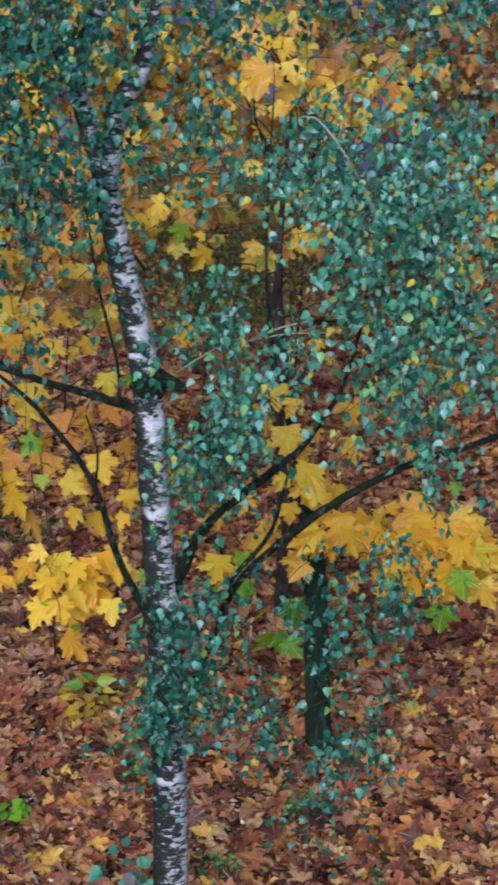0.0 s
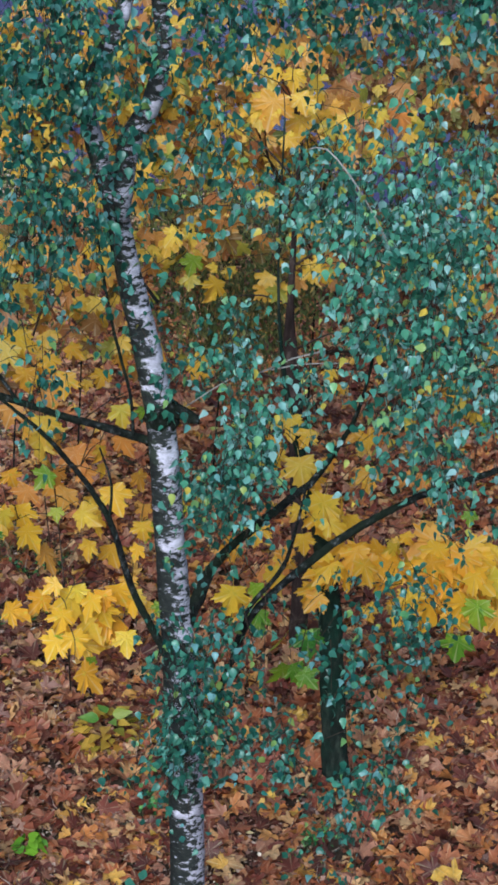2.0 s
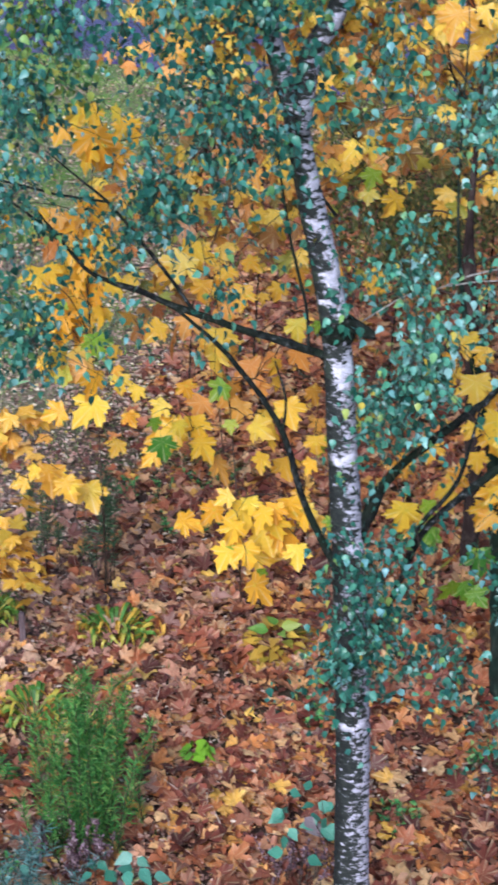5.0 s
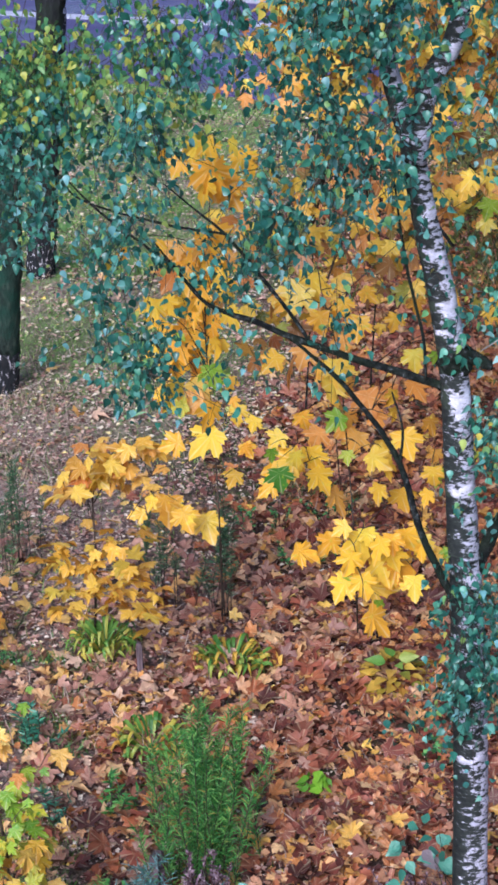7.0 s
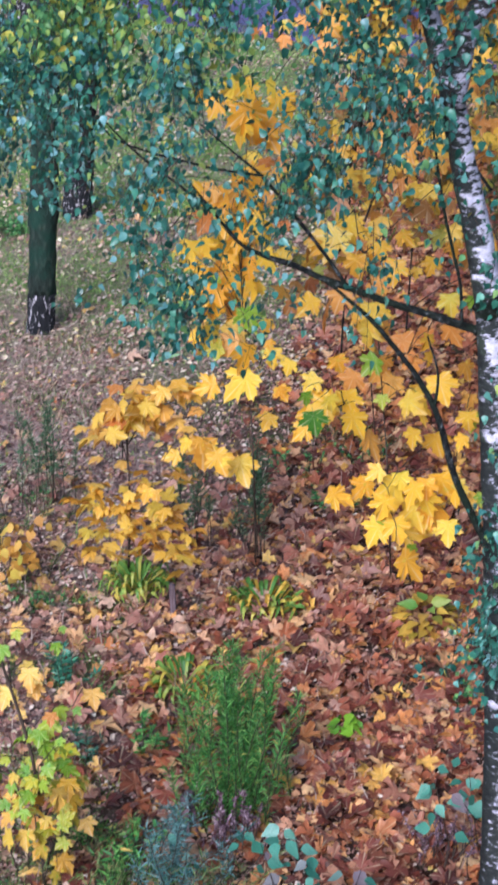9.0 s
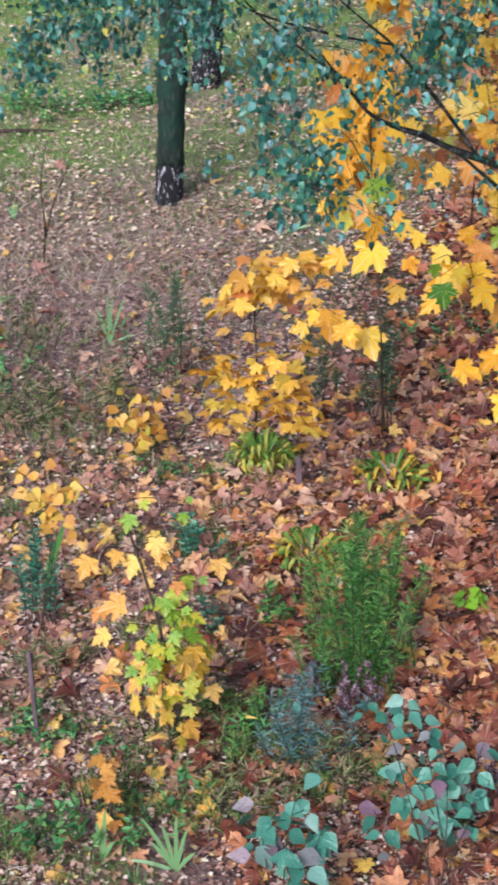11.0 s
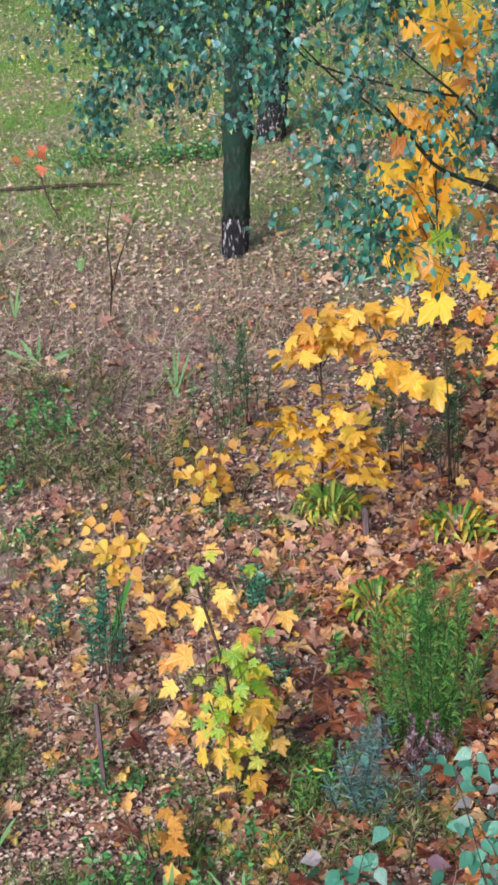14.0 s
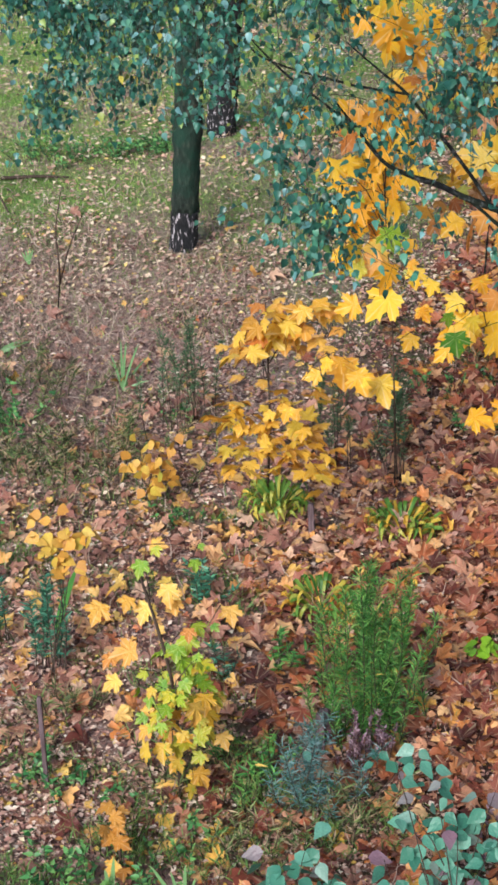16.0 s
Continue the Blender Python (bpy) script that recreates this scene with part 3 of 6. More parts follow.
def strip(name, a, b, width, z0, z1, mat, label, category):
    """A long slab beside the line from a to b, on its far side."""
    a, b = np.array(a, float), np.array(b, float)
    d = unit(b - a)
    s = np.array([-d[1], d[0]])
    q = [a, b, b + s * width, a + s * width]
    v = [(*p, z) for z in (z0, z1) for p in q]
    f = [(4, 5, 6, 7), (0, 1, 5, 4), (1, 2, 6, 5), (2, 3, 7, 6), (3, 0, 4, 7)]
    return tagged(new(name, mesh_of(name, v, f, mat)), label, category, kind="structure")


road = strip("road", (-60, 57.8), (60, -10.6), 6.0, -0.1, 0.03, mat_road, "wet purplish grey asphalt road behind the trees", "road")
KERB_MAT = bark_material("concrete_kerb", [(0.3, (0.26, 0.25, 0.32)), (0.7, (0.42, 0.4, 0.5))], 25.0, (1, 1, 1))
kerb = strip("kerb", (-60 + 2.97, 57.8 + 5.21), (60 + 2.97, -10.6 + 5.21), 0.18, -0.1, 0.15, KERB_MAT, "pale concrete kerb along the wet road", "kerb")
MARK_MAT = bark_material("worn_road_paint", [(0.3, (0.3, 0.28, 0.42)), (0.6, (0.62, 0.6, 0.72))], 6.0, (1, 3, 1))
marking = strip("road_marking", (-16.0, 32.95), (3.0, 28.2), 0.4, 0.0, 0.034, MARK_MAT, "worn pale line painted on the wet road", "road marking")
pavement = strip("pavement", (-60 + 3.06, 57.8 + 5.37), (60 + 3.06, -10.6 + 5.37), 9.0, -0.1, 0.14, mat_road, "wet dark pavement beyond the road's kerb", "pavement")


# ---- near birch ----
BIRCH = (0.44, 6.85, 0)
TRUNK = [
    (*BIRCH, 0.1), (0.438, 6.85, 0.355, 0.072), (0.415, 6.85, 1.149, 0.066), (0.379, 6.85, 1.749, 0.061), (0.342, 6.85, 2.203, 0.056),
    (0.308, 6.85, 2.617, 0.053), (0.255, 6.85, 2.91, 0.05), (0.188, 6.85, 3.194, 0.045), (0.132, 6.85, 3.47, 0.041)]
STEM_LEFT = [(0.143, 6.85, 3.422, 0.037), (0.085, 6.85, 3.6, 0.034), (0.043, 6.85, 3.772, 0.031), (0.068, 6.85, 3.867, 0.029), (0.128, 6.85, 4.0, 0.027), (0.175, 6.85, 4.14, 0.025), (0.2, 6.85, 4.6, 0.018)]
STEM_RIGHT = [(0.153, 6.82, 3.39, 0.035), (0.188, 6.82, 3.653, 0.039), (0.263, 6.82, 3.797, 0.035), (0.299, 6.82, 3.996, 0.029), (0.278, 6.82, 4.181, 0.025), (0.256, 6.82, 4.631, 0.017)]
BIRCH_LIMBS, PALE_TWIGS = [], []
# the bare limb that climbs away from the trunk, and its lower fork
BIRCH_LIMBS.append([(0.316, 6.85, 2.527, 0.037), (0.262, 6.85, 2.573, 0.022), (0.036, 6.85, 2.644, 0.018), (-0.226, 6.85, 2.735, 0.016), (-0.407, 6.85, 2.806, 0.014), (-0.567, 6.85, 2.867, 0.01), (-0.685, 6.85, 3, 0.007), (-0.763, 6.85, 3.102, 0.003)])
BIRCH_LIMBS.append([(0.381, 6.85, 1.661, 0.032), (0.313, 6.85, 1.775, 0.02), (0.209, 6.85, 1.99, 0.017), (0.114, 6.85, 2.289, 0.014), (-0.063, 6.85, 2.546, 0.012), (-0.226, 6.85, 2.704, 0.008), (-0.347, 6.85, 2.786, 0.005)])
BIRCH_LIMBS.append([(0.12, 6.85, 2.267, 0.008), (0.132, 6.85, 2.399, 0.006), (0.088, 6.85, 2.549, 0.004)])
BIRCH_LIMBS.append([(-0.196, 6.85, 2.719, 0.009), (-0.317, 6.85, 2.891, 0.009), (-0.406, 6.85, 3.004, 0.008), (-0.505, 6.85, 3.125, 0.007), (-0.602, 6.85, 3.205, 0.005), (-0.719, 6.85, 3.304, 0.003)])
BIRCH_LIMBS.append([(0.206, 6.8, 2.611, 0.007), (0.191, 6.8, 2.779, 0.007), (0.126, 6.8, 3.045, 0.007), (0.081, 6.8, 3.325, 0.005)])
# the dead stub, and the rising limbs on the other side
BIRCH_LIMBS.append([(0.305, 6.84, 2.69, 0.044), (0.36, 6.82, 2.692, 0.034), (0.405, 6.8, 2.683, 0.027), (0.44, 6.79, 2.672, 0.018)])
BIRCH_LIMBS.append([(0.391, 6.85, 1.831, 0.036), (0.454, 6.85, 1.978, 0.033), (0.506, 6.85, 2.091, 0.025), (0.597, 6.85, 2.19, 0.019), (0.749, 6.85, 2.322, 0.02), (0.889, 6.85, 2.453, 0.015), (1.023, 6.85, 2.711, 0.009), (1.087, 6.85, 3.089, 0.006)])
BIRCH_LIMBS.append([(0.402, 6.85, 1.374, 0.019), (0.507, 6.85, 1.491, 0.016), (0.581, 6.85, 1.701, 0.016), (0.657, 6.85, 1.896, 0.017), (0.84, 6.85, 2.076, 0.019), (1.002, 6.85, 2.209, 0.02), (1.246, 6.85, 2.351, 0.017), (1.496, 6.85, 2.438, 0.015), (1.837, 6.85, 2.578, 0.01)])
BIRCH_LIMBS.append([(0.585, 6.85, 1.708, 0.012), (0.629, 6.82, 1.91, 0.012), (0.755, 6.8, 2.098, 0.011), (0.798, 6.8, 2.253, 0.008), (0.833, 6.8, 2.428, 0.005)])
PALE_TWIGS.append([(0.775, 6.65, 3.671, 0.004), (0.835, 6.6, 3.682, 0.005), (0.927, 6.55, 3.579, 0.005), (1.029, 6.55, 3.407, 0.004), (1.115, 6.55, 3.213, 0.003)])
# thin limbs that reach out over the grass
BIRCH_LIMBS.append([(-0.505, 6.85, 3.125, 0.006), (-0.785, 7.25, 3.056, 0.006), (-1.157, 7.65, 3.058, 0.0048), (-1.281, 8.05, 3.156, 0.004), (-1.706, 8.35, 3.256, 0.0035), (-2.173, 8.45, 3.191, 0.003)])
BIRCH_LIMBS.append([(-0.69, 6.9, 2.985, 0.005), (-0.826, 7.05, 3.035, 0.006), (-0.95, 7.15, 3.091, 0.006), (-1.03, 7.15, 3.164, 0.005), (-1.126, 7.25, 3.223, 0.003)])
BIRCH_LIMBS.append([(0.29, 6.85, 3.089, 0.008), (0.171, 6.85, 3.251, 0.006), (0.122, 6.85, 3.331, 0.004)])
PALE_TWIGS.append([(0.911, 7.15, 2.815, 0.007), (0.807, 7.15, 2.789, 0.006), (0.673, 7.05, 2.766, 0.005), (0.553, 6.85, 2.808, 0.004), (0.394, 6.85, 2.703, 0.004)])
PALE_TWIGS.append([(1.019, 7.15, 2.771, 0.004), (0.85, 7.15, 2.767, 0.005), (0.719, 7.1, 2.761, 0.005)])
# swollen dark rings where limbs leave the trunk
COLLARS = [[(0.299, 6.85, 2.726, 0.048), (0.303, 6.85, 2.701, 0.064), (0.31, 6.85, 2.654, 0.067), (0.316, 6.85, 2.62, 0.051)]]
# middle of a hanging curtain of leaves, half its width and height, number of leaves
CURTAINS_A = [
    (-0.07, 6.75, 4.16, 0.22, 0.14, 400), (0.49, 6.75, 4.17, 0.28, 0.14, 494), (1.06, 6.65, 4.18, 0.32, 0.14, 758),
    (-0.15, 6.75, 3.81, 0.2, 0.24, 620), (-0.2, 6.75, 3.34, 0.15, 0.22, 499), (0.43, 6.7, 3.88, 0.09, 0.2, 157), (0.2, 6.7, 3.85, 0.13, 0.19, 75),
    (0.05, 6.75, 3.4, 0.09, 0.16, 125), (0.24, 6.65, 3.57, 0.05, 0.09, 35), (0.25, 6.73, 3.05, 0.08, 0.11, 60), (0.16, 6.72, 3.48, 0.1, 0.13, 150), (0.03, 6.72, 3.75, 0.09, 0.14, 120), (0.3, 6.74, 2.88, 0.07, 0.1, 50)]
CURTAINS_B = [
    (0.44, 6.95, 3.44, 0.15, 0.19, 120), (0.76, 6.95, 3.44, 0.21, 0.19, 259), (0.98, 6.65, 3.44, 0.17, 0.21, 425),
    (1.2, 6.6, 3.22, 0.27, 0.21, 1112), (1.22, 6.6, 2.88, 0.27, 0.12, 522), (1.25, 6.65, 2.59, 0.19, 0.14, 293),
    (1.34, 6.85, 3.59, 0.16, 0.23, 398), (1.22, 6.85, 3.94, 0.14, 0.14, 156), (0.74, 6.95, 2.9, 0.2, 0.13, 115), (0.51, 6.75, 2.61, 0.14, 0.33, 443), (0.73, 6.75, 2.66, 0.16, 0.16, 109)]
CURTAINS_C = [
    (0.4, 6.71, 1.54, 0.05, 0.22, 418), (0.56, 6.75, 1.74, 0.09, 0.13, 43), (0.76, 6.75, 1.34, 0.1, 0.24, 125),
    (0.57, 6.75, 1.41, 0.09, 0.17, 60), (0.97, 6.65, 1.85, 0.08, 0.21, 45), (1.07, 6.65, 1.23, 0.08, 0.29, 238),
    (1.15, 6.65, 2.06, 0.16, 0.11, 64), (1.42, 6.75, 2.33, 0.1, 0.1, 57), (1.18, 6.65, 1.65, 0.07, 0.16, 40)]
CURTAINS_D = [
    (-1.32, 7.35, 3.22, 0.15, 0.24, 440), (-1.03, 7.25, 3.32, 0.13, 0.16, 190), (-1.3, 7.35, 2.94, 0.1, 0.09, 69), (-0.84, 6.85, 2.87, 0.15, 0.28, 581),
    (-0.69, 6.85, 3.82, 0.19, 0.13, 230), (-0.79, 6.95, 3.39, 0.09, 0.25, 190), (-0.45, 6.85, 3.88, 0.11, 0.15, 148),
    (-0.35, 6.85, 3.12, 0.12, 0.19, 214), (-0.52, 6.85, 2.98, 0.17, 0.14, 122), (-0.43, 6.85, 2.63, 0.06, 0.08, 30), (-0.21, 6.8, 2.84, 0.18, 0.14, 66)]
CURTAINS_E = [
    (-2.06, 8.35, 3.16, 0.26, 0.22, 1444), (-1.64, 8.05, 3.19, 0.13, 0.25, 722), (-1.99, 8.35, 2.76, 0.21, 0.19, 491),
    (-1.49, 7.85, 2.93, 0.09, 0.11, 51), (-1.27, 7.75, 3.42, 0.18, 0.07, 131), (-1.72, 8.25, 2.85, 0.11, 0.12, 109)]
YELLOWING = [(-1.24, 7.45, 3.54, 0.24, 0.14, 620), (-0.87, 7.35, 3.59, 0.17, 0.14, 340), (-0.69, 7.05, 3.69, 0.18, 0.17, 132)]
CURTAINS_F = [
    (0.53, 6.72, 2.48, 0.08, 0.16, 120), (0.52, 6.72, 2.24, 0.07, 0.14, 90), (0.61, 6.72, 2.42, 0.06, 0.1, 50), (0.4, 6.72, 1.83, 0.06, 0.09, 70), (0.52, 6.72, 1.84, 0.06, 0.09, 70),
    (0.42, 6.7, 1.62, 0.07, 0.1, 120), (0.62, 6.72, 1.92, 0.05, 0.07, 40), (1.1, 6.72, 1.95, 0.13, 0.09, 110), (1.08, 6.72, 1.73, 0.1, 0.1, 90)]


def curtain_strands(regions):
    """Hanging strings of birch leaves, and the thin twigs that carry them."""
    place, tip, normal, size, twigs = [], [], [], [], []
    for x, y, z, hw, hh, count in regions:
        n = max(3, int(1.45 * count / 11))
        clumps = rng.uniform(-1, 1, (max(3, n // 7), 3)) * [hw, 0.14, hh]
        for _ in range(n):
            length = rng.uniform(0.1, 0.32)
            c = clumps[rng.integers(len(clumps))] + rng.normal(size=3) * [0.04, 0.09, 0.05]
            sx, sy, sz = x + c[0], y + c[1], z + c[2] + length * 0.5
            drift = rng.normal(size=2) * 0.12
            k = 11
            s = np.sort(rng.uniform(0, 1, k))
            line = np.stack([sx + drift[0] * s, sy + drift[1] * s, sz - length * s ** 1.2], -1)
            twigs.append(np.c_[line[::2], np.linspace(0.0016, 0.0008, len(line[::2]))])
            side = rng.normal(size=(k, 3)) * [0.026, 0.035, 0.018]
            place.append(line + side)
            tip.append(np.array([0, 0, -1.0]) + rng.normal(size=(k, 3)) * 0.6)
            normal.append(np.array([0.0, -0.55, 0.65]) + rng.normal(size=(k, 3)) * 0.75)
            size.append(rng.uniform(0.018, 0.043, k))
    return np.vstack(place), np.vstack(tip), np.vstack(normal), np.concatenate(size), twigs


def build_near_birch():
    tree = thing("birch_tree", BIRCH, "slender white-barked birch with drooping teal-green leafy twigs, rooted in maple litter", "birch tree", "birch trees")
    flare = [(BIRCH[0], BIRCH[1], -0.05, 0.14), *TRUNK]
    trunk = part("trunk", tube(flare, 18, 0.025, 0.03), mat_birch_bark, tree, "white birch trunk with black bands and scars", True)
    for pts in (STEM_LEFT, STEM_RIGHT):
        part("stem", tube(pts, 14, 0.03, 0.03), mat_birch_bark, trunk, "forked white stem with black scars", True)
    for pts in COLLARS:
        part("branch_collar", tube(np.array(pts) * [1, 1, 1, 0.94], 18, 0.08, 0.012), mat_limb, trunk, "black swollen ring of bark", True)
    for pts in BIRCH_LIMBS:
        part("limb", tube(np.array(pts) * [1, 1, 1, 0.78], 10, 0.07, 0.03, 0.16), mat_limb, tree, "dark mossy limb", True)
    for pts in PALE_TWIGS:
        part("dead_twig", tube(np.array(pts) * [1, 1, 1, 0.62], 5, 0.05, 0.04), mat_pale_twig, tree, "pale bare dead twig", True)
    twigs = []
    for regions in (CURTAINS_A, CURTAINS_B, CURTAINS_C, CURTAINS_D, CURTAINS_E):
        place, tip, normal, size, lines = curtain_strands(regions)
        # the right-hand crown takes the paler copy with light painted in
        bluish = regions is CURTAINS_B
        part("crown", scatter(BIRCH_SHAPE, place, tip, normal, size), mat_birch_lit if bluish else mat_birch_leaf, tree,
             "hanging birch leaves with pale bluish light in their colour" if bluish else "hanging teal-green birch leaves", kind="stuff")
        twigs += lines
    place, tip, normal, size, lines = curtain_strands(YELLOWING)
    part("crown", scatter(BIRCH_SHAPE, place, tip, normal, size), mat_birch_pale, tree, "yellowing birch leaves", kind="stuff")
    twigs += lines
    place, tip, normal, size, lines = curtain_strands(CURTAINS_F)
    part("crown", scatter(BIRCH_SHAPE, place, tip, normal, size), mat_birch_leaf, tree, "loose teal-green birch leaves along the trunk", kind="stuff")
    twigs += lines
    part("twig_mass", merged([tube(t, 3, 0, 0.2) for t in twigs]), mat_twig, tree, "thin brown hanging twigs", kind="stuff")


build_near_birch()


# ---- birches over the grass ----
def grass_birch(place, top, width, label, mat, foot_height):
    tree = thing("birch_tree", place, label, "birch tree", "birch trees")
    x, y, _ = place
    tx, ty, tz = top
    at_ = lambda k: (x + (tx - x) * k, y + (ty - y) * k, tz * k)
    cut = foot_height / tz
    waist = (0.5, 0.48, 0.53, 0.5, 0.46, 0.49, 0.44, 0.4)
    pts = [(*at_(cut * 0.9 + (1 - cut * 0.9) * q / 7), width * w) for q, w in enumerate(waist)]
    part("trunk", tube(pts, 18, 0.06, 0.07), mat, tree, "", True)
    part("foot", tube([(x, y, -0.08, width * 0.56), (x, y, 0.05, width * 0.52), (*at_(cut), width * 0.505)], 16, 0.04, 0.03), mat_birch_foot, tree, "black cracked birch foot with white flecks", True)
    return tree


grass_birch((-2.66, 13.95, 0), (-2.52, 13.95, 2.4), 0.2, "dark mossy birch trunk with a black white-flecked foot in short grass", mat_moss_bark, 0.28)
grass_birch((-2.86, 16.9, 0), (-2.6, 16.9, 3.4), 0.25, "black birch trunk with white flecks standing in leafy grass", mat_black_bark, 0.5)
grass_birch((-4.22, 26.54, 0), (-3.97, 26.54, 3.5), 0.33, "black and white birch trunk beside the wet road", mat_birch_old, 0.7)
grass_birch((-4.7, 24.28, 0), (-4.54, 24.28, 3.5), 0.3, "black and white birch trunk among leaves before the road", mat_birch_old, 0.6)


# ---- maples ----
def maple(place, height_line, label, name="maple_sapling", bark=None, category="maple sapling", group="maple saplings"):
    """A maple with its stem; the leaf sprays are added after."""
    tree = thing(name, place, label, category, group)
    part("stem", tube(height_line, 9, 0.04, 0.06), bark or mat_twig, tree, "", True)
    tree["line"] = spline(height_line, 0.08)[:, :3].ravel().tolist()
    return tree


def spray(tree, clusters, mat, face=0.9, up=0.55, wild=0.5, droop=0.75):
    """Clusters (x, y, z, half width, half height, leaves, leaf size) of maple leaves on thin twigs from the stem."""
    line = np.array(tree["line"]).reshape(-1, 3)
    for x, y, z, hw, hh, n, size in clusters:
        c = np.array([x, y + 0.06, z])
        d = np.linalg.norm(line - c + [0, 0, 0.25], axis=1)
        a = line[int(np.argmin(d))]
        m = (a + c) / 2 + [0, 0, 0.06]
        twig = tube([(*a, 0.003), (*m, 0.0025), (*c, 0.0015)], 4, 0, 0.1)
        for q in range(int(n)):
            k = 1.0 if n < 3 else math.sqrt((q + 0.5) / n)
            ang = 2.4 * q + rng.uniform(0, 0.8)
            p = np.array([x + hw * k * math.cos(ang), y + rng.normal() * 0.07, z + hh * k * math.sin(ang) + size * 0.35])
            tip = np.array([0.6 * math.cos(ang), -0.3, -droop]) + rng.normal(size=3) * [0.4, 0.3, 0.3]
            nor = np.array([0.0, -face, up]) + rng.normal(size=3) * wild
            one_leaf(tree, int(rng.integers(3)), mat, p, tip, nor, size * rng.uniform(0.8, 1.15))
        part("twig", twig, mat_twig, tree)
    return tree


branch_nodes = {}


def join_twig(tree, p):
    """A thin curved twig from the nearest place already reached on the tree to p."""
    if tree.name not in branch_nodes:
        branch_nodes[tree.name] = [np.array(q) for q in np.array(tree["line"]).reshape(-1, 3)]
    have = np.array(branch_nodes[tree.name])
    d = have - p
    b = have[int(np.argmin(np.linalg.norm(d, axis=1) + 0.6 * np.maximum(d[:, 2], 0)))]
    m = (b + p) / 2 + np.array([0, 0.0, 0.12 * np.linalg.norm(p - b)]) + rng.normal(size=3) * 0.008
    part("twig", tube([(*b, 0.0024), (*m, 0.0018), (*p, 0.0011)], 4, 0, 0.12), mat_twig, tree)
    branch_nodes[tree.name] += [m, np.array(p)]


def leaves_at(tree, leaves, mat, flat=0.0, more=0.0, shrink=1.0):
    """Single maple leaves: the middle (x, y, z), the width, and the degrees by which the tip swings from hanging straight down; more: the share that has a second leaf on its twig."""
    line = np.array(tree["line"]).reshape(-1, 3)
    leaves = [list(leaf) for leaf in leaves]
    for x, y, z, size, swing in list(leaves):
        if rng.uniform() < more:
            leaves.append([x + rng.normal() * 0.07, y + rng.uniform(0.03, 0.14), z + rng.normal() * 0.05, size * rng.uniform(0.6, 0.95), swing + rng.normal() * 50])
    leaves.sort(key=lambda e: np.linalg.norm(line - np.array(e[:3]), axis=1).min())
    for x, y, z, size, swing in leaves:
        a = radians(swing) + rng.normal() * 0.12
        tip = np.array([math.sin(a), -0.25 - 0.5 * flat * math.cos(a) + rng.normal() * 0.15, -math.cos(a) * (1 - 0.8 * min(flat, 1))])
        nor = np.array([0.0, -0.9 + 0.6 * flat, 0.5 + 0.6 * flat]) + rng.normal(size=3) * (0.5 - 0.25 * flat)
        size = size * (0.84 - 0.12 * flat) * shrink
        p = np.array([x, y + rng.normal() * 0.1, z]) - unit(tip) * 0.32 * size
        one_leaf(tree, int(rng.integers(3)), mat, p, tip, nor, size)
        join_twig(tree, p - unit(tip) * 0.35 * size)
    return tree


def with_line(tree, pts):
    tree["line"] = spline(pts, 0.08)[:, :3].ravel().tolist()
    return tree


# maple behind the birch, on the side of the road's bend
M1 = [(*(-0.03, 10.01, 0), 0.004), (-0.04, 8.2, 1.267, 0.004), (-0.07, 8.2, 1.671, 0.003), (-0.126, 8.2, 2.215, 0.003), (-0.201, 8.2, 2.515, 0.002)]
maple_1 = maple(M1[0][:3], M1, "young maple with bright yellow leaves behind the birch trunk")
leaves_at(maple_1, [(-0.038, 7.85, 1.413, 0.173, -10), (0.083, 7.85, 1.337, 0.188, 10), (0.056, 7.85, 1.52, 0.158, -20), (0.116, 7.82, 1.444, 0.167, 20), (-0.101, 7.9, 1.573, 0.108, -60), (-0.015, 7.9, 1.47, 0.198, 10), (-0.159, 7.9, 1.401, 0.145, -50), (-0.097, 7.9, 1.256, 0.168, -30), (-0.001, 7.9, 1.325, 0.15, 30), (0.061, 7.9, 1.206, 0.193, 40), (0.166, 7.9, 1.369, 0.232, 30), (0.187, 7.9, 1.514, 0.166, 20), (0.115, 7.9, 1.525, 0.125, 0), (-0.063, 7.9, 1.443, 0.145, -10), (0.216, 7.9, 1.304, 0.146, 10)], mat_yellow, more=0.55)
leaves_at(maple_1, [(-0.349, 8.1, 1.745, 0.224, -70), (-0.228, 8.1, 1.761, 0.17, 10), (-0.191, 8.1, 1.683, 0.171, 50), (-0.386, 8.1, 1.875, 0.121, -30), (-0.422, 8.1, 1.652, 0.122, -40), (-0.294, 8.1, 1.838, 0.102, 0), (0.167, 8.1, 1.937, 0.174, 10), (0.259, 8.1, 1.64, 0.103, -20), (0.195, 8.1, 2.254, 0.133, 10), (-0.044, 8.1, 2.4, 0.147, 0), (-0.099, 8.1, 2.486, 0.109, 5), (-0.266, 8.1, 2.006, 0.111, 20)], mat_yellow, more=0.55)
